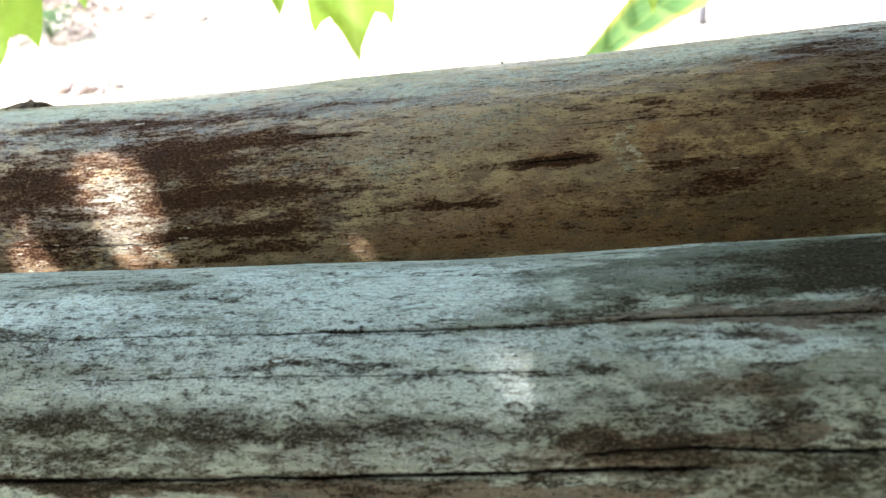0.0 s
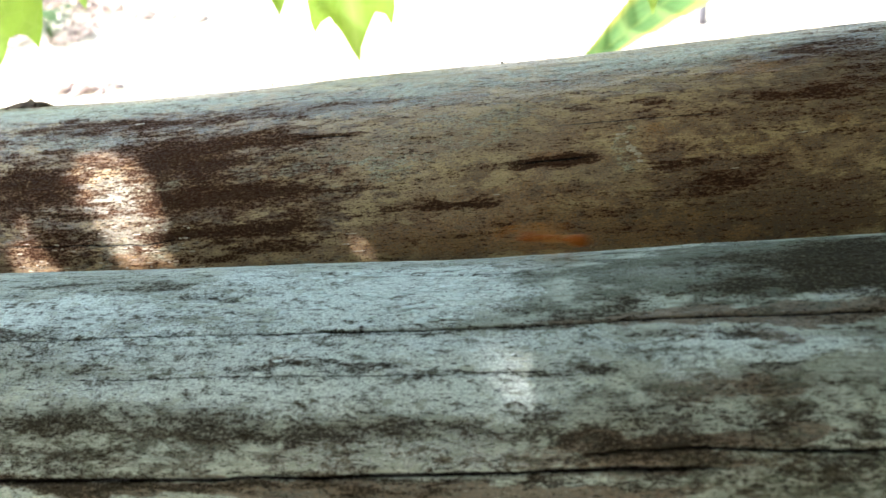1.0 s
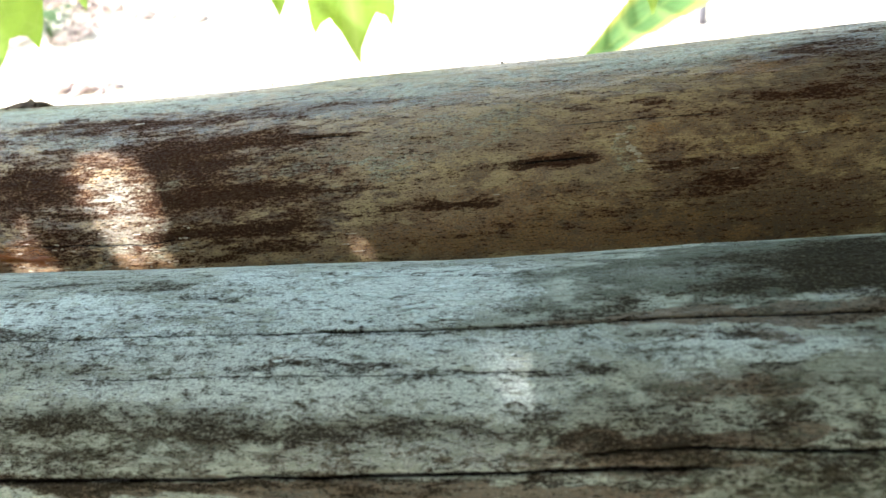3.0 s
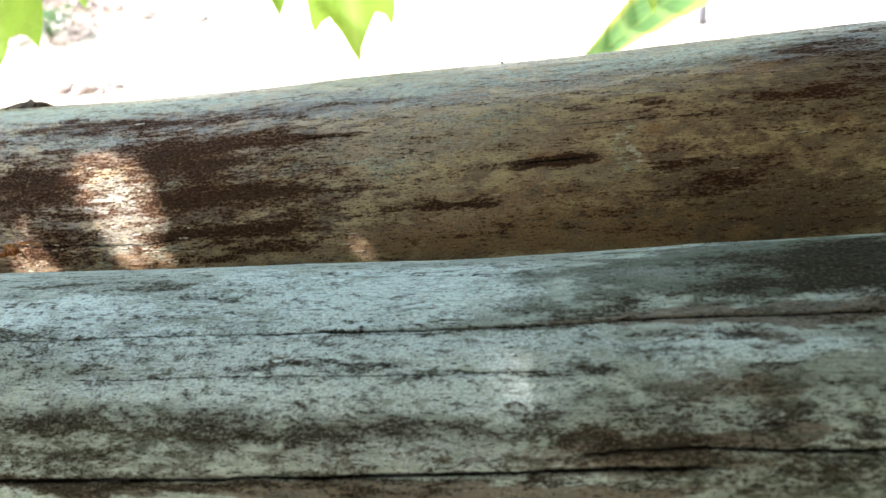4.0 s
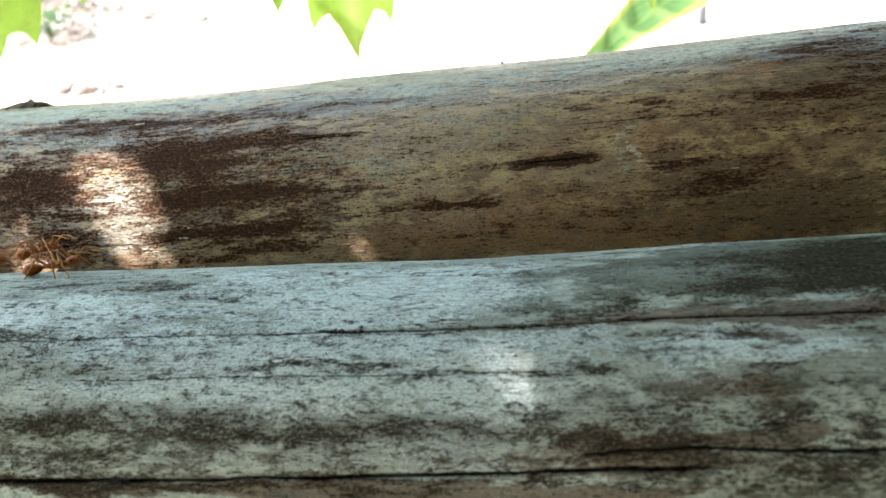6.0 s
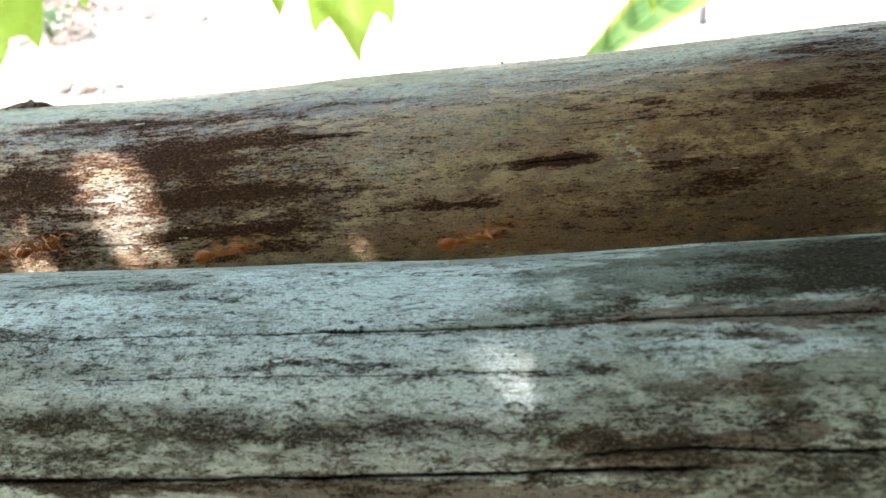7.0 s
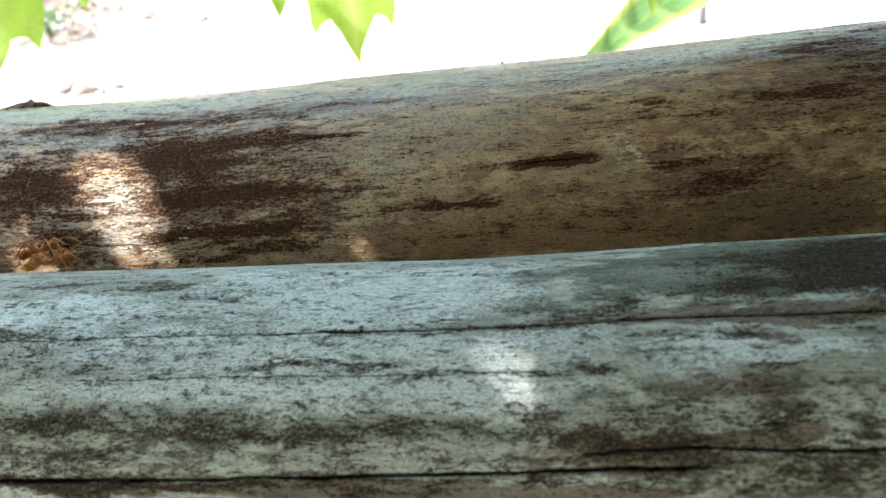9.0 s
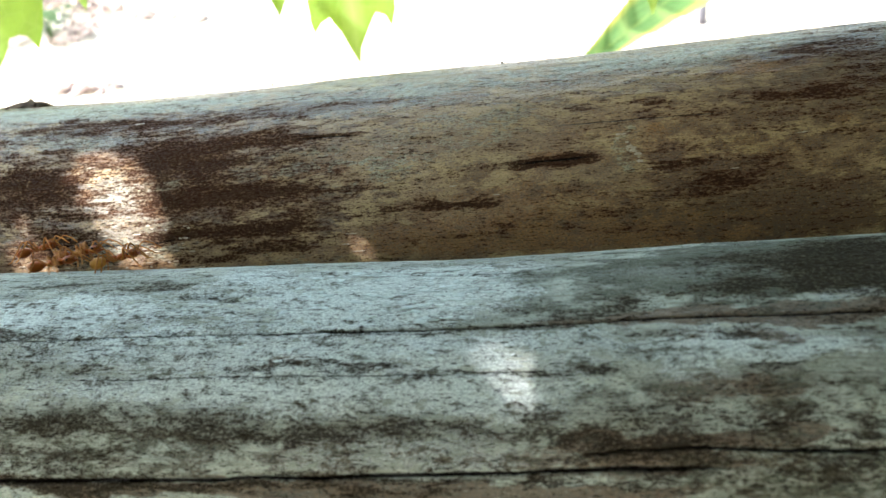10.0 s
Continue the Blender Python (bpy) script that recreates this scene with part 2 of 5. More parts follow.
def back_stains_and_light(f):
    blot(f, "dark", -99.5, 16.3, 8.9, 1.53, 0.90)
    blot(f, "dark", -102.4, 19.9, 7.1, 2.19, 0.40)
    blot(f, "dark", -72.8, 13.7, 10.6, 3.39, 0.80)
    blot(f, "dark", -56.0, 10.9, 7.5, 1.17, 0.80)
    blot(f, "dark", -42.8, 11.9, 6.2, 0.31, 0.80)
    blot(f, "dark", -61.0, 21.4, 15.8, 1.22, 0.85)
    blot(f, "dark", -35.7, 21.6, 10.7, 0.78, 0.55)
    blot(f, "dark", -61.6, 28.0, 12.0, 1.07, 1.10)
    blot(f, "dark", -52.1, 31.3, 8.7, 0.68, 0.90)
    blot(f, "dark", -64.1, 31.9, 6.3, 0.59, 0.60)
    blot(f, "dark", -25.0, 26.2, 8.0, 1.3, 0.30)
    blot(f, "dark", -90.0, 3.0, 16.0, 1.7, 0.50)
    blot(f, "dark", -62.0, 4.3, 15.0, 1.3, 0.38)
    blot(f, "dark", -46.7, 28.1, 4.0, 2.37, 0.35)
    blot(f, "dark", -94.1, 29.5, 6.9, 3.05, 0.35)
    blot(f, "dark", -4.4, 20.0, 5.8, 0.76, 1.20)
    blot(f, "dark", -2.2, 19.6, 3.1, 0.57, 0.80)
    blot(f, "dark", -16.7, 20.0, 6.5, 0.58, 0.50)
    blot(f, "dark", 2.7, 10.4, 3.1, 0.73, 0.52)
    blot(f, "dark", 9.3, 10.9, 1.8, 0.59, 0.52)
    blot(f, "dark", 31.8, 11.6, 6.5, 1.00, 0.68)
    blot(f, "dark", 30.3, 17.1, 1.6, 0.48, 0.45)
    blot(f, "dark", 14.5, 21.9, 3.8, 0.72, 0.52)
    blot(f, "dark", 17.2, 19.5, 5.0, 0.37, 0.38)
    blot(f, "dark", 25.6, 21.8, 3.6, 0.35, 0.45)
    blot(f, "dark", 40.5, 19.3, 3.1, 0.54, 0.60)
    blot(f, "dark", 44.3, 7.7, 4.0, 2.83, 0.38)
    blot(f, "dark", -18.7, 25.8, 5.5, 0.46, 0.60)
    blot(f, "dark", -17.1, 31.1, 6.4, 0.46, 0.50)
    blot(f, "dark", 17.2, 25.6, 6.6, 1.30, 0.30)
    blot(f, "dark", -3.2, 31.0, 1.1, 0.45, 0.50)
    blot(f, "dark", 3.4, 29.6, 2.6, 0.53, 0.30)
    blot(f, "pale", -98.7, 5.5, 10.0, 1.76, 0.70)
    # skylight on the top edge painted in as pale blots along the crest
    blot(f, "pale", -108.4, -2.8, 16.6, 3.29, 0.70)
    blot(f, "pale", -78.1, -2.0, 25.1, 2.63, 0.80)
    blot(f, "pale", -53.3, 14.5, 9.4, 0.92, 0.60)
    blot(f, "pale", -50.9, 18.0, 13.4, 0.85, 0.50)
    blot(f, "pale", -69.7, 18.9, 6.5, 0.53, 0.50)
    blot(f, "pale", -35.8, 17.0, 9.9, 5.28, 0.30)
    # the same painted skylight along the rest of the crest
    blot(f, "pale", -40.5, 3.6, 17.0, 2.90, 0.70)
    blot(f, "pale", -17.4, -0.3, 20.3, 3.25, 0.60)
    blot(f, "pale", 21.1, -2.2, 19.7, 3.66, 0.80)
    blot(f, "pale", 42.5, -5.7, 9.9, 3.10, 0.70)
    blot(f, "pale", 7.4, 19.5, 1.9, 2.64, 0.60)
    blot(f, "pale", 1.2, 22.9, 5.2, 1.45, 0.40)
    blot(f, "pale", -21.4, 12.8, 11.5, 3.48, 0.35)
    blot(f, "warm", -51.3, 18.5, 1.2, 0.94, 1.00)
    blot(f, "warm", -38.2, 18.7, 1.8, 0.82, 0.80)
    blot(f, "warm", -81.5, 32.7, 2.9, 1.22, 1.00)
    blot(f, "warm", 31.3, 4.6, 5.0, 1.54, 0.70)
    blot(f, "warm", 5.5, 31.9, 2.4, 1.07, 0.90)
    blot(f, "warm", 21.8, 32.1, 18.8, 1.91, 1.20)
    blot(f, "warm", -12.7, 32.3, 18.2, 1.28, 0.30)
    blot(f, "warm", 10.3, 15.3, 1.7, 0.82, 0.60)
    blot(f, "warm", 38.2, 16.4, 1.6, 0.76, 0.70)
    blot(f, "warm", -31.1, 13.0, 11.8, 2.92, 0.40)
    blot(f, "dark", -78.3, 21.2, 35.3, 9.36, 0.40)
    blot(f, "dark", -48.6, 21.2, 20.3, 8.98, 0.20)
    # bright core of the sunlit patch, painted paler
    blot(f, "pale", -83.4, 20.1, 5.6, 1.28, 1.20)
    blot(f, "pale", -87.9, 13.9, 4.6, 0.98, 0.60)
    blot(f, "warm", -3.3, 24.3, 26.5, 5.42, 0.15)
    blot(f, "warm", 26.1, 26.2, 16.1, 5.11, 0.35)
    blot(f, "dark", 35.2, 15.1, 9.5, 2.98, 0.26)
    blot(f, "dark", 17.9, 27.4, 16.5, 1.72, 0.14)
    # whole sunlit patch painted paler, to whiten it
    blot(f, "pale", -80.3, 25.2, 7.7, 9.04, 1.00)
    blot(f, "pale", 5.7, 16.4, 0.8, 2.21, 0.70)
    blot(f, "pale", 8.0, 21.2, 1.4, 1.01, 0.70)
    # more painted skylight on the left of the crest
    blot(f, "pale", -103.5, -3.2, 30.3, 2.73, 0.80)
    blot(f, "pale", -79.9, 8.1, 23.3, 1.36, 0.50)
    blot(f, "pale", -95.1, 8.2, 14.6, 1.22, 0.50)
    blot(f, "dark", -6.7, 20.5, 7.2, 0.66, 0.40)
    blot(f, "dark", 14.1, 22.0, 5.9, 0.72, 0.40)
    blot(f, "dark", 38.3, 11.2, 8.8, 2.24, 0.40)
    blot(f, "dark", 42.1, 1.8, 8.2, 2.18, 0.35)
    blot(f, "dark", -21.5, 26.0, 8.4, 0.55, 0.40)
    blot(f, "moss_and_shade", 29.9, 13.0, 18.7, 4.79, 0.40)
    blot(f, "moss_and_shade", 39.1, 7.6, 10.5, 6.51, 0.50)
    blot(f, "moss_and_shade", 18.0, 26.1, 18.1, 3.89, 0.25)
    blot(f, "pale", -16.0, 27.5, 11.0, 1.6, 0.35)
    blot(f, "warm", -3.6, 30.5, 26.5, 1.61, 0.25)
    blot(f, "moss_and_shade", -40.0, 28.7, 10.0, 4.0, 0.20)
    blot(f, "dark", 19.8, 23.6, 13.1, 2.63, 0.12)
    # top right corner darkened to paint in the dimmer light there
    blot(f, "dark", 44.1, -2.3, 7.4, 6.41, 0.35)
    blot(f, "moss_and_shade", 42.7, -0.2, 9.0, 6.35, 0.50)
    blot(f, "warm", 9.7, 25.1, 38.1, 9.67, 0.30)
    blot(f, "warm", -12.5, 29.1, 23.6, 4.06, 0.35)
    blot(f, "warm", 23.2, 13.9, 24.9, 6.28, 0.25)
    blot(f, "moss_and_shade", 33.9, 30.1, 11.8, 3.36, 0.40)
    blot(f, "warm", 29.9, 32.4, 17.5, 2.57, 0.40)
    blot(f, "moss_and_shade", 36.2, 32.8, 10.1, 2.98, 0.40)
    blot(f, "pale", 6.5, 17.5, 0.9, 2.55, 0.90)
    blot(f, "pale", 8.2, 21.4, 1.5, 1.10, 0.90)
    blot(f, "moss_and_shade", 28.3, 31.5, 20.8, 3.42, 0.40)
    # more painted shade in the top right corner
    blot(f, "moss_and_shade", 46.5, -4.7, 7.3, 10.06, 0.50)
    # brown weathering in long veils
    blot(f, "moss_and_shade", -72.0, 3.6, 30.0, 2.2, 0.80)
    blot(f, "moss_and_shade", -42.0, 4.6, 14.0, 1.2, 0.80)
    blot(f, "moss_and_shade", -75.0, 11.0, 14.0, 3.0, 0.60)
    blot(f, "moss_and_shade", -92.0, 25.0, 16.0, 5.0, 0.60)
    blot(f, "moss_and_shade", -52.0, 26.0, 14.0, 3.5, 0.50)
    blot(f, "moss_and_shade", -20.0, 23.0, 14.0, 1.4, 0.30)
    # warm light bounced off the near pole, painted along the groove
    blot(f, "warm", -14.0, 32.0, 30.0, 2.4, 0.50)
    blot(f, "moss_and_shade", 26.0, 23.0, 18.0, 5.0, 0.45)
    blot(f, "moss_and_shade", 36.0, 13.0, 10.0, 2.4, 0.70)
    blot(f, "moss_and_shade", 38.0, 1.5, 12.0, 2.6, 0.60)
    blot(f, "dark", 36.0, 1.2, 6.0, 1.0, 0.50)
    blot(f, "dark", 24.0, 24.5, 4.0, 1.8, 0.45)
    blot(f, "dark", -4.5, 20.3, 4.6, 1.25, 0.70)
    blot(f, "dark", 1.8, 19.4, 2.6, 0.9, 0.70)
    blot(f, "warm", -6.0, 19.0, 1.6, 0.5, 0.60)
    blot(f, "dark", 11.5, 11.6, 2.2, 1.1, 0.50)
    blot(f, "warm", -79.0, 33.2, 5.0, 1.6, 1.20)
    blot(f, "warm", -44.0, 18.6, 1.5, 0.8, 0.90)
    blot(f, "warm", 29.0, 5.0, 7.0, 1.4, 0.70)
    # stain thinned where the sun falls, so the patch looks brighter
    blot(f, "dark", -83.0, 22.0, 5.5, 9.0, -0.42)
    blot(f, "dark", -85.0, 13.0, 32.0, 12.0, 0.27)
    blot(f, "moss_and_shade", -82.0, 16.0, 36.0, 13.0, 0.45)
    blot(f, "pale", -89.0, 14.0, 1.0, 0.5, 1.40)
    blot(f, "pale", -84.1, 14.6, 0.9, 0.4, 1.40)
    split(f, [(-50, 11.7), (-36, 12.3)], 0.16, 0.25)
    split(f, [(-12, 20.1), (3, 19.4)], 0.22, 0.3)
    split(f, [(-5, 13.8), (23, 13.9)], 0.10, 0.15)
    split(f, [(-106, 28.3), (-77, 29.3), (-68, 28.3)], 0.14, 0.2)


def front_stains_and_light(f):
    blot(f, "dark", -69.1, 2.1, 3.6, 0.57, 0.75)
    blot(f, "dark", -56.8, -8.4, 4.9, 1.13, 0.60)
    blot(f, "dark", -71.1, -9.5, 7.0, 0.65, 0.50)
    blot(f, "dark", -47.0, -4.8, 5.4, 0.69, 0.50)
    blot(f, "dark", -59.3, 7.0, 2.2, 0.46, 0.60)
    blot(f, "dark", -67.9, 6.7, 1.9, 0.63, 0.50)
    blot(f, "dark", -35.7, 7.6, 5.0, 0.57, 0.60)
    blot(f, "dark", -24.5, 7.7, 2.2, 0.49, 0.70)
    blot(f, "dark", -40.5, 14.0, 5.3, 1.23, 0.55)
    blot(f, "dark", -60.6, 14.1, 7.9, 0.96, 0.45)
    blot(f, "dark", -30.0, 14.8, 4.4, 0.59, 0.65)
    blot(f, "dark", -21.4, 13.5, 6.1, 0.89, 0.25)
    blot(f, "dark", -58.3, 17.6, 9.8, 1.22, 0.35)
    blot(f, "dark", -44.2, 20.9, 3.3, 0.69, 0.60)
    blot(f, "dark", -59.9, 20.8, 4.2, 0.48, 0.50)
    blot(f, "dark", -24.1, 20.3, 3.6, 0.66, 0.35)
    blot(f, "dark", -17.0, 20.4, 1.7, 0.54, 0.60)
    blot(f, "dark", 0.1, -0.0, 4.3, 0.92, 0.70)
    blot(f, "dark", 5.0, -1.2, 1.8, 0.29, 0.90)
    blot(f, "dark", 0.3, 8.3, 1.3, 1.16, 0.90)
    blot(f, "dark", -4.7, 7.7, 1.2, 0.33, 0.80)
    blot(f, "dark", -12.0, 7.5, 3.3, 0.25, 0.60)
    blot(f, "dark", 5.0, 6.3, 2.0, 0.34, 0.60)
    blot(f, "dark", 14.6, 4.8, 1.7, 0.50, 0.80)
    blot(f, "dark", 1.0, 15.9, 6.0, 1.08, 0.55)
    blot(f, "dark", 8.8, 15.4, 1.8, 0.80, 0.70)
    blot(f, "dark", -4.4, 12.9, 1.7, 0.46, 0.70)
    blot(f, "dark", -5.0, 14.5, 1.4, 0.84, 0.60)
    blot(f, "dark", 3.5, 19.1, 2.6, 0.42, 0.70)
    blot(f, "dark", -5.4, 19.1, 0.8, 0.53, 0.60)
    blot(f, "dark", 24.9, 14.7, 1.6, 1.30, 0.80)
    blot(f, "dark", 18.7, 7.8, 2.6, 0.38, 0.60)
    blot(f, "dark", 17.9, -3.5, 6.5, 0.87, 0.45)
    blot(f, "dark", 29.4, -11.2, 4.9, 3.88, 0.60)
    blot(f, "dark", -14.2, 2.4, 16.6, 0.34, 0.60)
    blot(f, "warm", -34.5, 7.1, 2.4, 0.87, 0.50)
    blot(f, "warm", 19.5, 2.4, 9.9, 0.70, 1.30)
    blot(f, "warm", 16.7, 15.4, 4.0, 0.63, 0.90)
    blot(f, "warm", 15.3, 10.7, 3.1, 1.16, 0.40)
    blot(f, "warm", -18.2, 20.5, 17.5, 0.76, 0.50)
    blot(f, "warm", 9.9, 17.8, 10.3, 0.41, 0.60)
    blot(f, "moss_and_shade", 18.4, 10.8, 6.7, 2.58, 0.10)
    blot(f, "moss_and_shade", 17.9, -3.5, 7.1, 1.53, 0.60)
    blot(f, "moss_and_shade", -1.7, -1.1, 5.6, 1.77, 0.50)
    blot(f, "moss_and_shade", 6.9, -8.6, 16.2, 2.37, 0.45)
    blot(f, "moss_and_shade", 22.4, 11.4, 4.5, 3.35, 0.30)
    blot(f, "pale", -68.0, -2.2, 12.2, 3.00, 0.80)
    blot(f, "pale", -56.8, 4.1, 14.9, 2.13, 0.50)
    blot(f, "pale", -45.0, -11.2, 5.7, 2.97, 0.80)
    blot(f, "pale", -22.9, -2.9, 9.0, 3.23, 0.90)
    blot(f, "pale", -51.0, 9.9, 15.5, 1.52, 0.60)
    blot(f, "pale", 11.1, 6.9, 4.9, 2.11, 0.90)
    blot(f, "pale", 24.7, 5.2, 4.2, 0.95, 0.90)
    blot(f, "pale", -11.9, 10.3, 7.7, 1.88, 0.50)
    blot(f, "pale", -21.6, 5.3, 9.6, 0.91, 0.50)
    # lower face painted browner, since it turns away from the light
    blot(f, "warm", -39.4, 16.7, 45.5, 2.36, 0.35)
    blot(f, "warm", -9.0, 20.5, 50.3, 0.75, 0.45)
    blot(f, "moss_and_shade", 23.0, -10.1, 15.4, 3.46, 0.60)
    blot(f, "dark", -48.9, 20.5, 20.1, 0.59, 0.50)
    blot(f, "dark", -21.3, 7.8, 18.9, 0.55, 0.30)
    blot(f, "dark", -26.9, 14.3, 24.9, 0.95, 0.35)
    blot(f, "dark", 12.9, 13.5, 10.4, 1.09, 0.35)
    blot(f, "moss_and_shade", 24.3, -8.1, 12.0, 3.91, 0.70)
    blot(f, "dark", 25.9, -9.7, 9.7, 2.73, 0.40)
    blot(f, "dark", 21.2, -2.7, 6.9, 0.62, 0.40)
    blot(f, "moss_and_shade", 16.0, -6.1, 9.1, 1.86, 0.50)
    # lower left painted darker for the weaker light there
    blot(f, "dark", -62.8, 16.6, 8.6, 3.73, 0.15)
    blot(f, "moss_and_shade", -59.9, 16.6, 17.7, 3.70, 0.35)
    # upper left painted paler, as the brighter lit side
    blot(f, "pale", -47.7, -1.1, 26.2, 4.32, 0.45)
    blot(f, "pale", -35.0, 4.8, 23.8, 2.77, 0.35)
    blot(f, "pale", -27.5, -7.3, 18.3, 5.15, 0.60)
    blot(f, "pale", -9.1, 5.7, 7.3, 2.89, 0.40)
    blot(f, "moss_and_shade", 23.5, -12.3, 15.8, 5.56, 0.50)
    blot(f, "dark", 24.4, 2.4, 6.5, 0.46, 0.40)
    blot(f, "moss_and_shade", 19.7, 19.2, 10.7, 1.99, 0.60)
    # right edge and corners darkened as painted shade and lens falloff
    blot(f, "moss_and_shade", 26.0, -7.9, 15.5, 6.12, 0.70)
    blot(f, "dark", 29.3, -2.6, 2.2, 6.04, 0.35)
    blot(f, "dark", 24.5, 19.2, 1.9, 2.95, 0.35)
    blot(f, "warm", 22.8, 2.4, 8.7, 0.77, 0.50)
    blot(f, "pale", -27.9, 6.6, 19.6, 4.01, 0.35)
    blot(f, "warm", -35.8, 20.6, 31.7, 0.57, 0.60)
    blot(f, "moss_and_shade", 28.2, -11.4, 12.3, 4.00, 0.80)
    blot(f, "dark", 30.2, -13.8, 7.5, 3.13, 0.50)
    blot(f, "dark", 19.5, 10.8, 6.7, 2.29, 0.05)
    blot(f, "dark", -45.6, 20.2, 23.2, 0.29, 0.60)
    blot(f, "dark", -20.5, 19.1, 17.8, 0.25, 0.50)
    blot(f, "warm", 3.1, 16.7, 6.4, 0.53, 0.50)
    blot(f, "moss_and_shade", 9.9, -6.7, 14.4, 3.68, 0.50)
    blot(f, "moss_and_shade", 17.3, -3.5, 15.3, 3.29, 0.50)
    blot(f, "dark", 12.3, -1.7, 11.8, 1.39, 0.35)
    blot(f, "warm", 11.8, 1.4, 17.3, 1.00, 0.90)
    blot(f, "warm", 15.8, 4.3, 12.1, 0.58, 0.70)
    blot(f, "dark", 10.9, 4.1, 9.6, 0.59, 0.45)
    blot(f, "warm", 18.3, 11.4, 8.2, 2.83, 0.25)
    blot(f, "dark", 25.3, -5.2, 8.1, 3.65, 0.25)
    blot(f, "pale", 16.6, 6.1, 11.9, 1.47, 0.60)
    blot(f, "pale", -0.1, 5.2, 3.5, 2.88, 0.50)
    blot(f, "warm", 4.7, 16.7, 13.3, 1.59, 0.35)
    blot(f, "pale", -19.4, 16.7, 11.9, 2.25, 0.60)
    blot(f, "pale", -30.6, 6.5, 11.2, 4.42, 0.45)
    blot(f, "pale", -13.4, -9.2, 7.8, 4.70, 0.60)
    blot(f, "dark", -60.9, 19.1, 9.2, 2.42, 0.08)
    blot(f, "dark", 13.9, 17.8, 9.1, 1.54, 0.30)
    blot(f, "moss_and_shade", 19.2, -13.3, 16.9, 6.43, 0.40)
    blot(f, "dark", 27.9, -6.3, 6.4, 3.95, 0.30)
    blot(f, "pale", -8.9, 10.9, 7.6, 2.45, 0.40)
    blot(f, "warm", -0.8, 20.4, 10.8, 0.63, 0.40)
    # mossy shoulder with shade at the right end painted in, and brown rot along the cracks
    blot(f, "moss_and_shade", 16.2, -8.0, 14.0, 4.5, 0.80)
    # a little more painted shade on the lower left
    blot(f, "moss_and_shade", -62.0, 18.0, 20.0, 3.0, 0.15)
    blot(f, "dark", -62.0, 17.5, 16.0, 2.6, 0.06)
    blot(f, "dark", 4.5, 15.6, 5.0, 1.0, 0.45)
    blot(f, "pale", 12.0, -7.0, 8.0, 1.2, 1.00)
    blot(f, "moss_and_shade", 12.0, -7.0, 8.0, 1.2, -0.80)
    blot(f, "pale", 26.0, -1.0, 5.0, 0.7, 1.00)
    blot(f, "moss_and_shade", 26.0, -1.0, 5.0, 0.7, -0.80)
    blot(f, "dark", 0.4, 8.2, 1.6, 1.2, 0.10)
    blot(f, "moss_and_shade", 2.0, 8.0, 9.0, 4.0, 0.35)
    blot(f, "moss_and_shade", -46.0, 14.5, 40.0, 2.4, 0.15)
    # shoulder darkened further as painted shade at the right end
    blot(f, "dark", 20.0, -9.0, 12.0, 3.5, 0.40)
    blot(f, "dark", 27.0, -4.0, 6.0, 4.0, 0.35)
    blot(f, "warm", 17.0, 1.2, 14.0, 1.1, 1.10)
    blot(f, "warm", -40.0, 20.6, 34.0, 0.9, 0.80)
    blot(f, "warm", -10.0, 20.3, 14.0, 1.0, 0.70)
    blot(f, "warm", 3.2, 15.8, 6.0, 1.0, 0.70)
    blot(f, "warm", 12.0, 10.5, 6.0, 1.6, 0.40)
    blot(f, "warm", 15.5, 15.3, 5.0, 0.8, 1.00)
    blot(f, "pale", -18.0, -5.0, 9.0, 3.5, 0.90)
    blot(f, "pale", 15.0, 5.0, 8.0, 2.0, 0.80)
    blot(f, "pale", -30.0, 10.5, 22.0, 1.6, 0.60)
    split(f, [(-90, 3.3), (-72, 3.0), (-48, 2.6), (-24, 2.1)], 0.08, 0.2)
    split(f, [(-33, 2.1), (-18, 1.9), (-9, 1.75), (3, 1.6), (15, 1.65), (40, 1.95)], 0.18, 0.4)
    split(f, [(-90, 20.8), (-44, 19.6), (-23, 18.8), (-9, 18.5), (2, 18.2), (13, 18.1)], 0.22, 0.55)
    split(f, [(-3.4, 17.0), (2.1, 16.5), (10.0, 16.3), (14.1, 16.4), (20.0, 16.6), (36, 16.4)], 0.18, 0.36)
    split(f, [(12, 15.0), (13, 14.5), (16.7, 14.2), (19.5, 14.6), (20.6, 15.2)], 0.11, 0.12)
    split(f, [(-62, 8.7), (-46, 8.4), (-29, 8.2), (-15, 8.0), (-3, 7.9)], 0.06, 0.09)
    split(f, [(-35, -9.5), (-3, -8.9)], 0.09, 0.11)


SKIN = {}      # each pole's radius along and round it, for what clings to it


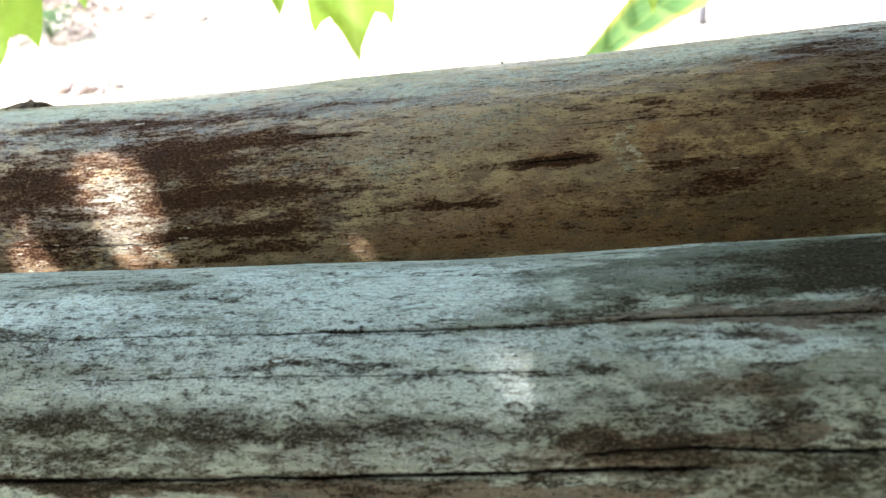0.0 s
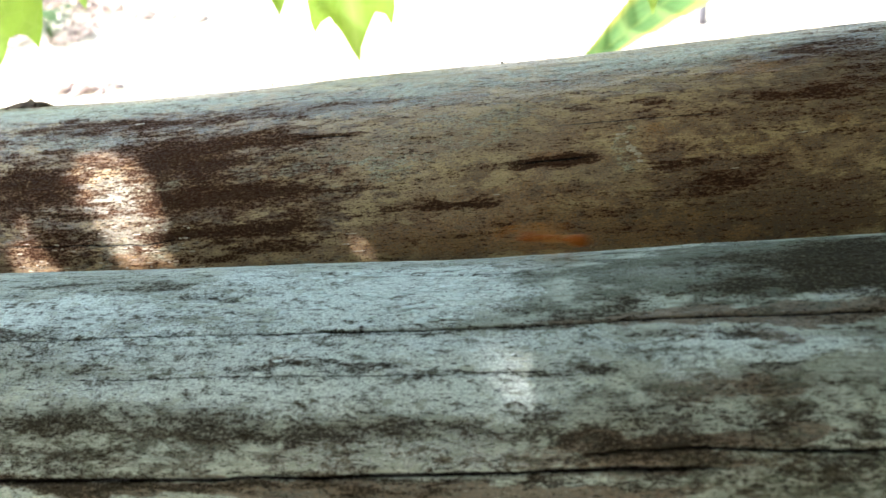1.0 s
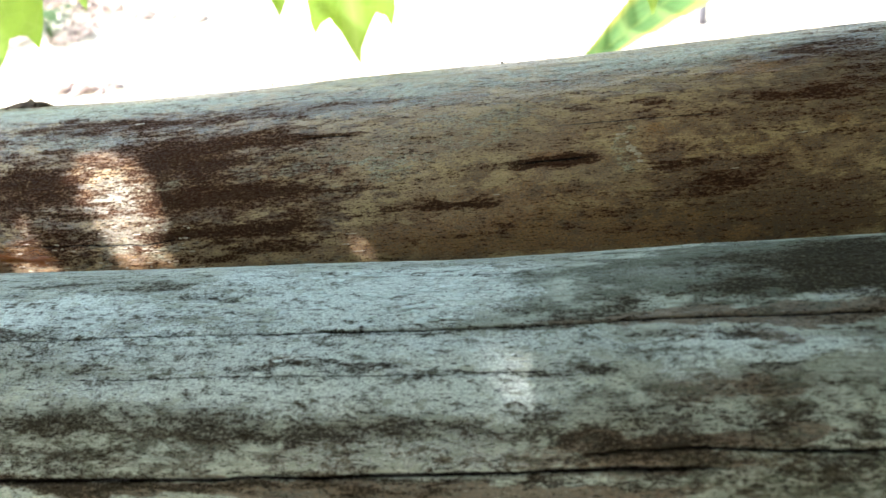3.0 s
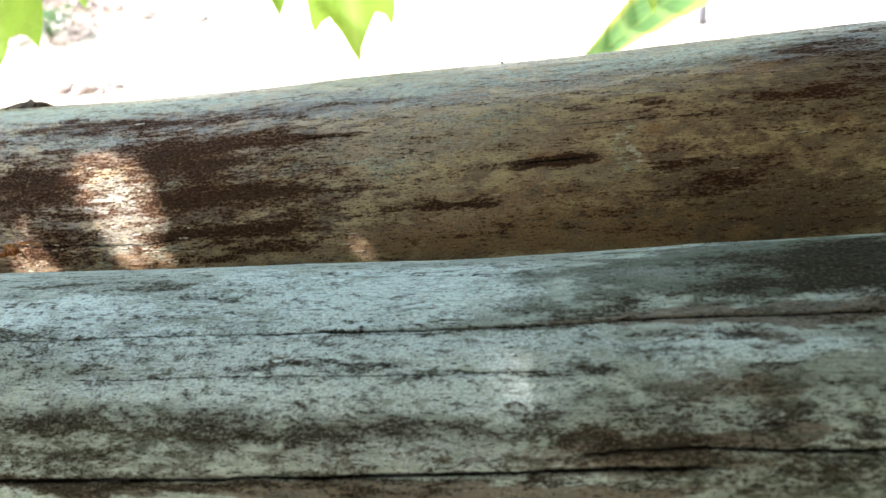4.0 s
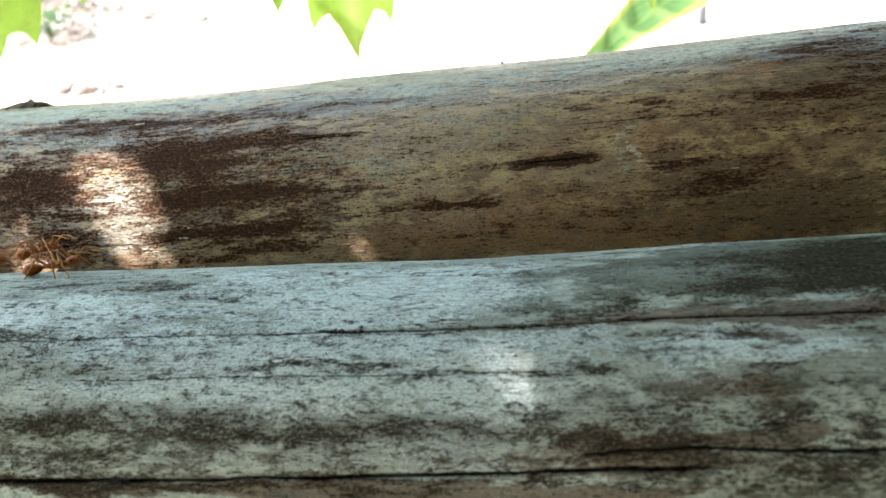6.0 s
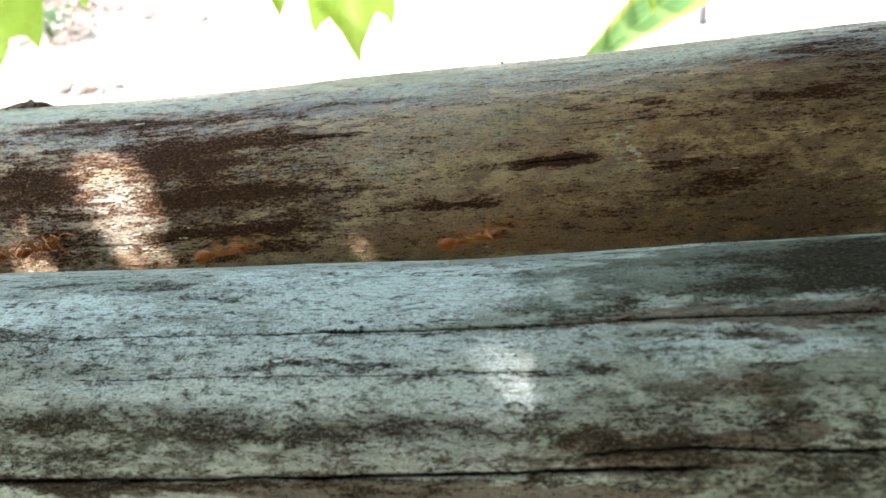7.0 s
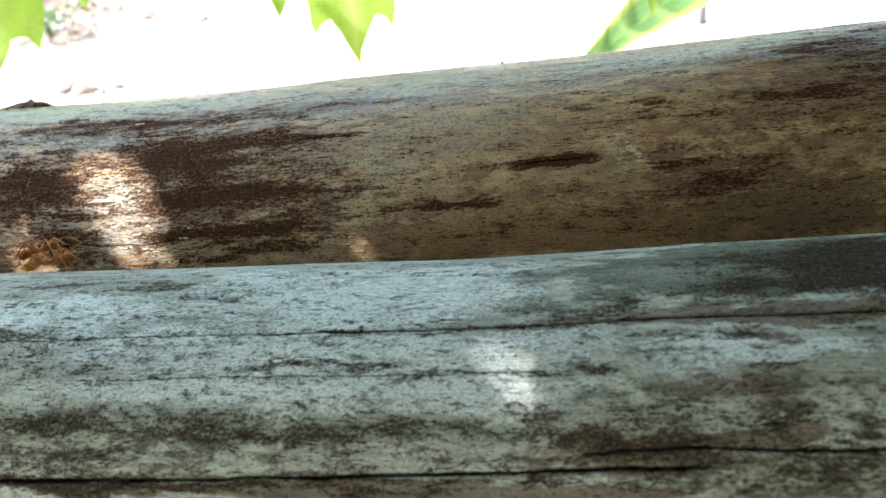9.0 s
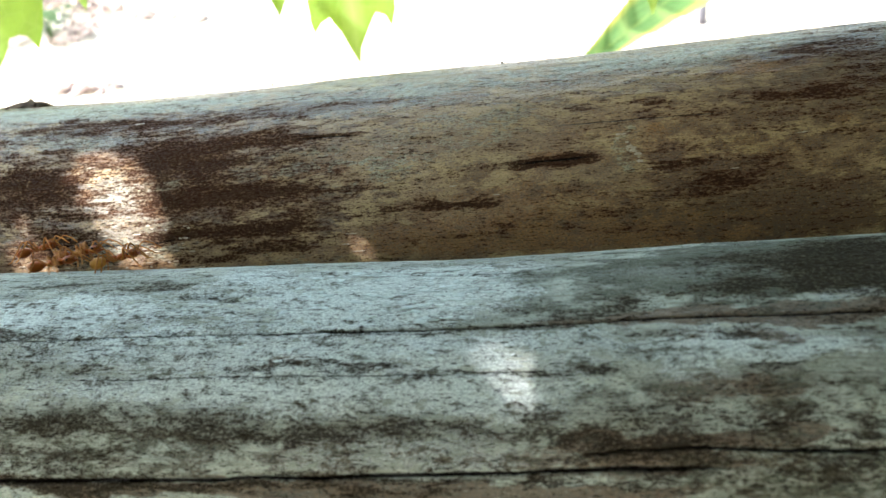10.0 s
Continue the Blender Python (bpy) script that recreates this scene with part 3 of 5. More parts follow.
def pole_mesh(name, v_lo, v_hi, u_lo, u_hi, seed, stains, grey):
    """A round pole 1.3 m long whose seen stretch is meshed finely, with grain, cracks, stains and painted light in its
    own surface.
    """
    us = np.concatenate([np.linspace(-680, u_lo - 2, 60), np.arange(u_lo, u_hi, 0.24), np.linspace(u_hi + 2, 620, 60)])
    vs_fine = np.arange(v_lo, v_hi, 0.125)
    r = POLE_R / MM
    vs = np.concatenate([vs_fine, np.linspace(v_hi + 0.5, v_lo + 2 * math.pi * r - 0.5, 70)])
    u, v = [a.ravel() for a in np.meshgrid(us, vs, indexing="ij")]
    f = {"u": u, "v": v}
    f["wu"] = u + (fbm(u, v, 9, 2.2, 4, seed) - 0.5) * 9
    f["wv"] = v + (fbm(u, v, 11, 2.4, 4, seed + 9) - 0.5) * 2.6
    f["wu"] += (fbm(u, v, 2.6, 0.9, 4, seed + 31) - 0.5) * 5
    f["wv"] += (fbm(u, v, 3.2, 1.1, 4, seed + 33) - 0.5) * 1.7
    for key in ("dark", "pale", "warm", "moss_and_shade", "crack", "sink"):
        f[key] = np.zeros_like(u)
    stains(f)
    streak = fbm(u, v, 16, 1.1, 5, seed + 21, 0.62)
    band = fbm(u, v, 60, 4.5, 3, seed + 83)
    wide = fbm(u, v, 40, 9, 4, seed + 45)
    specks = fbm(u, v, 0.9, 0.42, 3, seed + 57, 0.7)
    for key in ("dark", "pale", "warm", "moss_and_shade"):
        f[key] = np.clip(f[key] + (wide - 0.5) * 0.35, 0, 1.4)
    f["dark"] = f["dark"] * (0.82 if grey else 1.05) + (0.45 if grey else 0.5) * (band - 0.45)
    if not grey:
        f["dark"] -= 0.16 * step(u, -45, -15)      # the drier, sounder end
    f["dark"] = np.clip(f["dark"], -0.3, 1.5)
    # relief: flaking pale skin stands proud, stains and cracks lie deeper
    relief = 0.06 * f["pale"] - 0.06 * f["dark"] + 0.22 * (streak - 0.5) + 0.10 * (specks - 0.5)
    relief = relief + 0.9 * (wide - 0.5) - f["sink"]
    bend = front_bend(u) if grey else pole_bend(u)
    th = v / r
    rr = r + relief
    pts = np.stack([u * MM, -np.sin(th) * rr * MM, (np.cos(th) * rr + bend) * MM], 1)
    nu, nv = len(us), len(vs)
    SKIN[name] = us, vs, rr.reshape(nu, nv), bend.reshape(nu, nv)[:, 0]
    i, j = [a.ravel() for a in np.meshgrid(np.arange(nu - 1), np.arange(nv), indexing="ij")]
    k = (j + 1) % nv
    quads = np.stack([i * nv + j, (i + 1) * nv + j, (i + 1) * nv + k, i * nv + k], 1)
    me = bpy.data.meshes.new(name)
    me.vertices.add(len(pts) + 2)
    ends = np.array([[us[0] * MM, 0, 0], [us[-1] * MM, 0, 0]])
    me.vertices.foreach_set("co", np.concatenate([pts, ends]).ravel())
    ring = np.arange(nv)
    nxt = (ring + 1) % nv
    cap0 = np.stack([ring, nxt, np.full(nv, len(pts))], 1)
    cap1 = np.stack([nxt + (nu - 1) * nv, ring + (nu - 1) * nv, np.full(nv, len(pts) + 1)], 1)
    loops = np.concatenate([quads.ravel(), cap0.ravel(), cap1.ravel()])
    sizes = np.concatenate([np.full(len(quads), 4), np.full(2 * nv, 3)])
    me.loops.add(len(loops))
    me.loops.foreach_set("vertex_index", loops)
    me.polygons.add(len(sizes))
    me.polygons.foreach_set("loop_start", np.concatenate([[0], np.cumsum(sizes)[:-1]]))
    me.update(calc_edges=True)
    for key in ("dark", "pale", "warm", "moss_and_shade", "crack"):
        me.attributes.new(key, "FLOAT", "POINT").data.foreach_set("value", np.concatenate([f[key], [0, 0]]))
    grain = np.concatenate([np.stack([u, v, u * 0 + seed], 1), np.zeros((2, 3))])
    me.attributes.new("grain", "FLOAT_VECTOR", "POINT").data.foreach_set("vector", grain.ravel())
    return me


def pole_bend(u):
    """The slight natural bow of the far pole, in millimetres."""
    bow = 0.9 * np.exp(-((u + 135) / 22.0) ** 2) - 0.5 * np.exp(-((u + 75) / 30.0) ** 2)
    return bow + 0.85 * step(u, -5, 65) - 0.25 * np.exp(-((u + 95) / 35.0) ** 2)


def front_bend(u):
    """The bow of the near pole: it lifts towards one end and sags a little in the middle."""
    return 0.024 * 10 * np.log1p(np.exp(np.clip((-48 - u) / 10, -30, 30))) * (1 - step(-u, 120, 420)) - 0.55 * np.exp(-((u + 16) / 19.0) ** 2)


def both_poles():
    back = link("wooden_pole", pole_mesh("back", -17, 38, -150, 72, 5, back_stains_and_light, False), WOOD_BACK)
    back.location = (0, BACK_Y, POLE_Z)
    tagged(back, "weathered brown wooden pole with dark streaks and skylight painted pale on its top edge", "wooden pole", "bench poles")
    front = link("wooden_pole", pole_mesh("front", -26, 27, -112, 56, 3, front_stains_and_light, True), WOOD_FRONT)
    front.location = (0, 0, POLE_Z)
    tagged(front, "weathered pale grey wooden pole with long drying cracks", "wooden pole", "bench poles")

    return back, front


POLES = both_poles()


def round_log(r, length, seg=24, rings=10, rough=0.03):
    bm = bmesh.new()
    rows = []
    for i in range(rings + 1):
        z = length * i / rings
        rows.append([bm.verts.new((math.cos(a) * r * k, math.sin(a) * r * k, z)) for j in range(seg)
                     for a in [2 * math.pi * j / seg]
                     for k in [1 + rough * (noise.noise((math.cos(a) * 2, math.sin(a) * 2, z * 6)))]])
    for p, q in zip(rows, rows[1:]):
        for j in range(seg):
            bm.faces.new((p[j], p[(j + 1) % seg], q[(j + 1) % seg], q[j]))
    bm.faces.new(rows[0][::-1]), bm.faces.new(rows[-1])
    return bm


def bench_support(x):
    """A trestle outside the view, on which the poles rest: two legs and a cross log."""
    base = new("trestle")
    base.location = (x, 0, 0)
    top = POLE_Z - POLE_R - 0.0005
    beam = part("beam", round_log(0.035, 0.34), TIMBER, base)
    beam.matrix_basis = Matrix.Translation((0, -0.14, top - 0.036)) @ Euler((radians(-90), 0, 0)).to_matrix().to_4x4()
    for y in (-0.09, 0.15):
        part("leg", round_log(0.03, top - 0.05), TIMBER, base).location = (0, y, 0)
    tagged(base, "rough timber trestle carrying the two poles", "trestle", "bench trestles")


bench_support(-0.5)
bench_support(0.45)


# ---- ground and what lies on it ----
def ground():
    bm = bmesh.new()
    n, rows = 90, []
    ring = [0.0] + [0.12 * 1.085 ** i for i in range(1, 120)]
    for r in ring:
        rows.append([bm.verts.new((math.cos(a) * r, math.sin(a) * r + 1.0, 0)) for a in [2 * math.pi * j / n for j in range(n)]] if r else [bm.verts.new((0, 1.0, 0))])
    for j in range(n):
        bm.faces.new((rows[0][0], rows[1][j], rows[1][(j + 1) % n]))
    for p, q in zip(rows[1:], rows[2:]):
        for j in range(n):
            bm.faces.new((p[j], q[j], q[(j + 1) % n], p[(j + 1) % n]))
    for v in bm.verts:
        x, y, _ = v.co
        d = math.hypot(x, y)
        v.co.z = -0.012 - 0.02 * abs(noise.noise((x * 3, y * 3, 0))) + min(1.0, d / 60) * 1.5 * noise.noise((x * 0.02, y * 0.02, 4))
        if d < 0.9:
            v.co.z = min(v.co.z, 0) * 0.3
    tagged(part("ground", bm, SOIL), "dry pale sandy soil in full sunlight", "ground", kind="structure")


ground()


def stone(x, y, size, flat, seed):
    bm = bmesh.new()
    bmesh.ops.create_icosphere(bm, subdivisions=3, radius=1)
    for v in bm.verts:
        k = 1 + 0.3 * noise.noise(v.co * 1.7 + Vector((seed, 0, 0))) + 0.1 * noise.noise(v.co * 5 + Vector((0, seed, 0)))
        v.co = Vector((v.co.x * size * k, v.co.y * size * 0.8 * k, v.co.z * size * flat * k))
    ob = part("stone", bm, ROCK)
    ob.location = (x, y, size * flat * 0.4 - 0.011)
    tagged(ob, "rough reddish stone lying on the soil", "stone", "stones on the soil")


for i in range(16):
    stone(-1.42 + 0.60 * ((i * 0.618) % 1), 1.55 + 0.32 * ((i * 0.377) % 1), 0.012 + 0.008 * (i % 3), 0.45, 20 + i)
for i, x in enumerate((-1.02, -0.975, -0.945, -0.915, -0.89)):
    stone(x, 1.225 - 0.02 * (i % 2), 0.010 + 0.004 * (i % 3), 0.4, i)


def litter(x, y, rx, ry, count, seed):
    """A patch of small dry leaf scraps and crumbs on the soil."""
    r = random.Random(seed)
    pts, faces = [], []
    while len(faces) < count:
        a, d = r.uniform(0, 6.283), r.random() ** 0.5
        p = Vector((x + rx * d * math.cos(a), y + ry * d * math.sin(a), r.uniform(-0.006, 0.006)))
        m = Euler((r.uniform(-0.5, 0.5), r.uniform(-0.5, 0.5), r.uniform(0, 6.28))).to_matrix()
        size, n0 = r.uniform(0.006, 0.016), len(pts)
        for q in ((0, -0.6, 0), (0.4, -0.2, 0.1), (0.35, 0.3, 0.05), (0, 0.7, -0.05), (-0.35, 0.25, 0.1), (-0.4, -0.25, 0)):
            pts.append(p + m @ Vector(q) * size * r.uniform(0.8, 1.2))
        faces.append([n0 + k for k in range(6)])
    me = bpy.data.meshes.new("litter")
    me.from_pydata(pts, [], faces)
    tagged(link("leaf_litter", me, LITTER, None, "", False), "scattered reddish brown dry leaf scraps on pale soil", "leaf litter", kind="stuff")


litter(-1.165, 1.54, 0.07, 0.06, 190, 1)
litter(-1.17, 1.68, 0.09, 0.09, 190, 2)
litter(-1.02, 1.61, 0.045, 0.025, 60, 3)
litter(-0.955, 1.222, 0.075, 0.014, 80, 4)
litter(-1.315, 1.55, 0.04, 0.06, 110, 5)
litter(-1.30, 1.80, 0.10, 0.06, 160, 6)
litter(0.36, 1.285, 0.025, 0.012, 9, 7)
litter(0.30, 1.335, 0.02, 0.012, 9, 8)


def blade_fields(me, coords, vein, rim):
    me.attributes.new("blade", "FLOAT_VECTOR", "POINT").data.foreach_set("vector", np.asarray(coords, dtype=float).ravel())
    me.attributes.new("vein", "FLOAT", "POINT").data.foreach_set("value", np.asarray(vein, dtype=float))
    me.attributes.new("rim", "FLOAT", "POINT").data.foreach_set("value", np.asarray(rim, dtype=float))


def weed(x, y, height, count, seed):
    """A low weed: many small leaves on short stems, as one tuft."""
    r = random.Random(seed)
    base = new("weed")
    base.location = (x, y, -0.015)
    bm = bmesh.new()
    for _ in range(count):
        a, lean, h = r.uniform(0, 6.28), r.uniform(0.1, 0.8), height * r.uniform(0.4, 1)
        tip = Vector((math.cos(a) * lean * h, math.sin(a) * lean * h, h))
        side = Vector((-math.sin(a), math.cos(a), 0)) * h * 0.14
        out = Vector((math.cos(a), math.sin(a), -0.2)) * h * 0.45
        p = [tip, tip + out * 0.4 + side, tip + out, tip + out * 0.4 - side]
        bm.faces.new([bm.verts.new(q) for q in p])
        w = side * 0.08
        bm.faces.new([bm.verts.new(q) for q in (w * 1.0, -w * 1.0, tip - w, tip + w)])
    co = [v.co * 10 for v in bm.verts]
    ob = part("foliage", bm, WEED, base)
    blade_fields(ob.data, co, [0] * len(co), [0] * len(co))
    tagged(base, "small green weed growing in the soil", "weed", "weeds in the soil")


weed(-1.33, 1.62, 0.12, 60, 1)
weed(-1.20, 1.52, 0.09, 40, 2)
weed(-1.45, 1.85, 0.16, 70, 3)
weed(-1.12, 1.86, 0.12, 50, 4)
weed(-0.95, 1.80, 0.08, 40, 5)
weed(-1.60, 1.65, 0.12, 50, 6)
weed(0.265, 1.35, 0.03, 14, 7)


def stake(x, y, h):
    bm = round_log(0.007, h, 10, 4)
    ob = part("stake", bm, STAKE)
    ob.location = (x, y, -0.02)
    tagged(ob, "thin dark stake standing in the soil", "stake")


stake(0.211, 1.263, 0.085)


# ---- leaves ----
HALF = [(0, 1.0), (0.035, 0.90), (0.085, 0.79), (0.115, 0.73), (0.150, 0.705), (0.19, 0.725), (0.235, 0.80), (0.262, 0.70),
        (0.272, 0.58), (0.262, 0.48), (0.29, 0.43), (0.34, 0.46), (0.39, 0.53), (0.457, 0.655), (0.50, 0.50), (0.54, 0.36),
        (0.60, 0.28), (0.67, 0.27), (0.82, 0.31), (0.70, 0.12), (0.55, 0.02), (0.56, -0.08), (0.60, -0.24), (0.42, -0.22),
        (0.22, -0.15), (0.06, -0.02)]


def lobed_leaf(size, cup, droop, seed):
    """A lobed, toothed blade with its stalk end at the origin and its tip along +y, facing +z; gently cupped and drooping."""
    r = random.Random(seed)
    bm = bmesh.new()
    j = lambda: r.uniform(-0.012, 0.012)
    right = [(x + j(), y + j()) for x, y in HALF]
    left = [(-x + j(), y + j()) for x, y in HALF[1:]]
    outline = right + left[::-1]
    bm.faces.new([bm.verts.new((x, y, 0)) for x, y in outline])
    for axis in (0, 1):
        for k in range(-9, 14):
            nrm = (1, 0, 0) if axis == 0 else (0, 1, 0)
            at = (k * 0.085, 0, 0) if axis == 0 else (0, k * 0.085, 0)
            bmesh.ops.bisect_plane(bm, geom=bm.verts[:] + bm.edges[:] + bm.faces[:], plane_co=at, plane_no=nrm)
    co, vein = [], []
    for v in bm.verts:
        x, y = v.co.x, v.co.y
        co.append((x, y, seed * 0.37))
        best = 0.0
        for ax, ay in ((0, 1), (0.457, 0.655), (-0.457, 0.655), (0.82, 0.31), (-0.82, 0.31), (0.6, -0.24), (-0.6, -0.24)):
            ln = math.hypot(ax, ay)
            along, off = (x * ax + y * ay) / ln, abs(x * ay - y * ax) / ln
            if along > 0:
                best = max(best, 1 - off / 0.03)
        vein.append(max(0.0, best))
        z = cup * (abs(x) ** 1.5) - droop * y * abs(y) + 0.02 * noise.noise((x * 4, y * 4, seed)) - 0.012 * max(0, best)
        v.co = Vector((x, y, z)) * size
    bmesh.ops.triangulate(bm, faces=bm.faces[:])
    return bm, co, vein


def leaf_part(parent, m, size, seed, cup=0.12, droop=0.12, material=None):
    bm, co, vein = lobed_leaf(size, cup, droop, seed)
    ob = part("leaf", bm, material or LEAF, parent)
    blade_fields(ob.data, co, vein, [0] * len(co))
    ob.matrix_basis = m
    return ob


def tube(points, radii, seg=8):
    """A bent, tapering stem through the points."""
    bm = bmesh.new()
    rows = []
    for i, p in enumerate(points):
        a, b = Vector(points[max(0, i - 1)]), Vector(points[min(len(points) - 1, i + 1)])
        q = (b - a).to_track_quat("Z", "Y").to_matrix()
        rows.append([bm.verts.new(Vector(p) + q @ Vector((math.cos(t), math.sin(t), 0)) * radii[i])
                     for t in [2 * math.pi * k / seg for k in range(seg)]])
    for p, q in zip(rows, rows[1:]):
        for k in range(seg):
            bm.faces.new((p[k], p[(k + 1) % seg], q[(k + 1) % seg], q[k]))
    bm.faces.new(rows[0][::-1]), bm.faces.new(rows[-1])
    return bm


def frame_at(tip, base, face):
    """The pose of a leaf whose stalk end is at base, whose tip points to tip and whose face looks along face."""
    y = (Vector(tip) - Vector(base)).normalized()
    z = (Vector(face) - Vector(face).dot(y) * y).normalized()
    x = y.cross(z)
    m = Matrix((x, y, z)).transposed().to_4x4()
    m.translation = base
    return m


def hanging_vine():
    """The leafy shoot that hangs behind the far pole, with its leaf tips in view."""
    vine = new("leafy_vine")
    away, up, right = Vector((-0.187, 0.780, -0.597)), Vector((0.051, 0.615, 0.787)), Vector((0.981, 0.117, -0.154))
    def hang(tip, size, lean, seed, turn=0.0, cup=0.10, droop=0.05):
        tip = Vector(tip)
        ax = (up * math.cos(radians(lean)) + right * math.sin(radians(lean)) + away * 0.15).normalized()
        base = tip + ax * size
        fc = Matrix.Rotation(radians(turn), 3, ax) @ (-away)
        leaf_part(vine, frame_at(tip, base, fc), size, seed, cup, droop)
        return base
    bases = [hang((-0.0708, 0.1657, 0.4418), 0.054, -8, 1),
             hang((-0.1911, 0.1438, 0.4510), 0.075, -6, 2),
             hang((0.0297, 0.2374, 0.4203), 0.070, 5, 5, -10)]
    stem = [(-0.02, 0.26, 0.50), (-0.05, 0.245, 0.57), (-0.09, 0.24, 0.62), (-0.14, 0.25, 0.67), (-0.22, 0.28, 0.74)]
    part("stem", tube(stem, [0.0012, 0.0018, 0.002, 0.0025, 0.003]), STEM, vine)
    for b in bases:
        node = min((Vector(p) for p in stem), key=lambda p: (p - b).length)
        mid = (node + b) / 2 + Vector((0, 0, 0.012))
        part("leaf_stalk", tube([node, mid, b], [0.0011, 0.0009, 0.0008], 6), STEM, vine)
    tagged(vine, "climbing shoot with bright yellow-green lobed leaves hanging down", "vine")
    return vine


VINE = hanging_vine()


def banana_leaf():
    """One broad pleated blade with a yellowing margin, low behind the poles."""
    plant = new("banana_plant")
    plant.location = (0.40, 0.85, -0.012)
    bm = bmesh.new()
    root, tip = Vector((-0.189, -0.148, 0.346)), Vector((-0.411, -0.353, 0.282))
    along = tip - root
    n, w = 70, 22
    side = Vector((0.563, -0.413, -0.716))
    nrm = along.cross(side).normalized()
    rows, co, vein, rim = [], [], [], []
    for i in range(n + 1):
        s = i / n
        half = 0.052 * min(1.0, 1.25 * (1 - s) + 0.02) * min(1.0, 0.15 + 4 * s) + 0.0005
        row = []
        for k in range(w + 1):
            q = 2 * k / w - 1
            pleat = math.cos(s * 56 + abs(q) * 1.2)
            p = root + along * s + side * (q * half * (0.74 if q > 0 else 1.0)) + nrm * (0.006 * q * q + 0.0042 * pleat)
            row.append(bm.verts.new(p))
            co.append((s * 4, q, 0)), vein.append(max(0, pleat) ** 2 if abs(q) > 0.04 else 1.0), rim.append(max(0, (abs(q) - 0.62) / 0.38))
        rows.append(row)
    for a, b in zip(rows, rows[1:]):
        for k in range(w):
            bm.faces.new((a[k], a[k + 1], b[k + 1], b[k]))
    ob = part("leaf", bm, BANANA, plant)
    blade_fields(ob.data, co, vein, rim)
    part("stem", tube([(0, 0, 0), (0.01, 0.0, 0.2), root * 0.6 + Vector((0, 0, 0.2)), root], [0.02, 0.016, 0.008, 0.004], 12), STEM, plant)
    tagged(plant, "young banana plant with a pleated green leaf and yellow margin", "banana plant")


banana_leaf()


def in_leaf(x, y):
    """Whether a point lies in the unit leaf's outline."""
    pts = HALF + [(-a, b) for a, b in HALF[:0:-1]]
    c = False
    for (x0, y0), (x1, y1) in zip(pts, pts[1:] + pts[:1]):
        if (y0 > y) != (y1 > y) and x < (x1 - x0) * (y - y0) / (y1 - y0) + x0:
            c = not c
    return c


# places, in millimetres on the level 200 mm above the near pole's axis, where the sun finds its way between the leaves
GAPS = [[(-200.6, -25.3), (-194.4, -25.8), (-191.6, -30), (-190.4, -34), (-191, -40.5), (-190.8, -44.5), (-190.6, -46.2), (-199, -46), (-198.2, -40.5), (-198.8, -34.5)],
        [(-214.6, -41), (-214.3, -43), (-214.8, -45.6), (-220.2, -45.4), (-216.6, -42.4)],
        [(-155.5, -44.5), (-154.3, -45.6)],
        [(-118.9, -78), (-116.9, -78), (-115.9, -81), (-114.2, -83.4), (-117, -84), (-118.2, -81.6), (-119.4, -79.4)]]


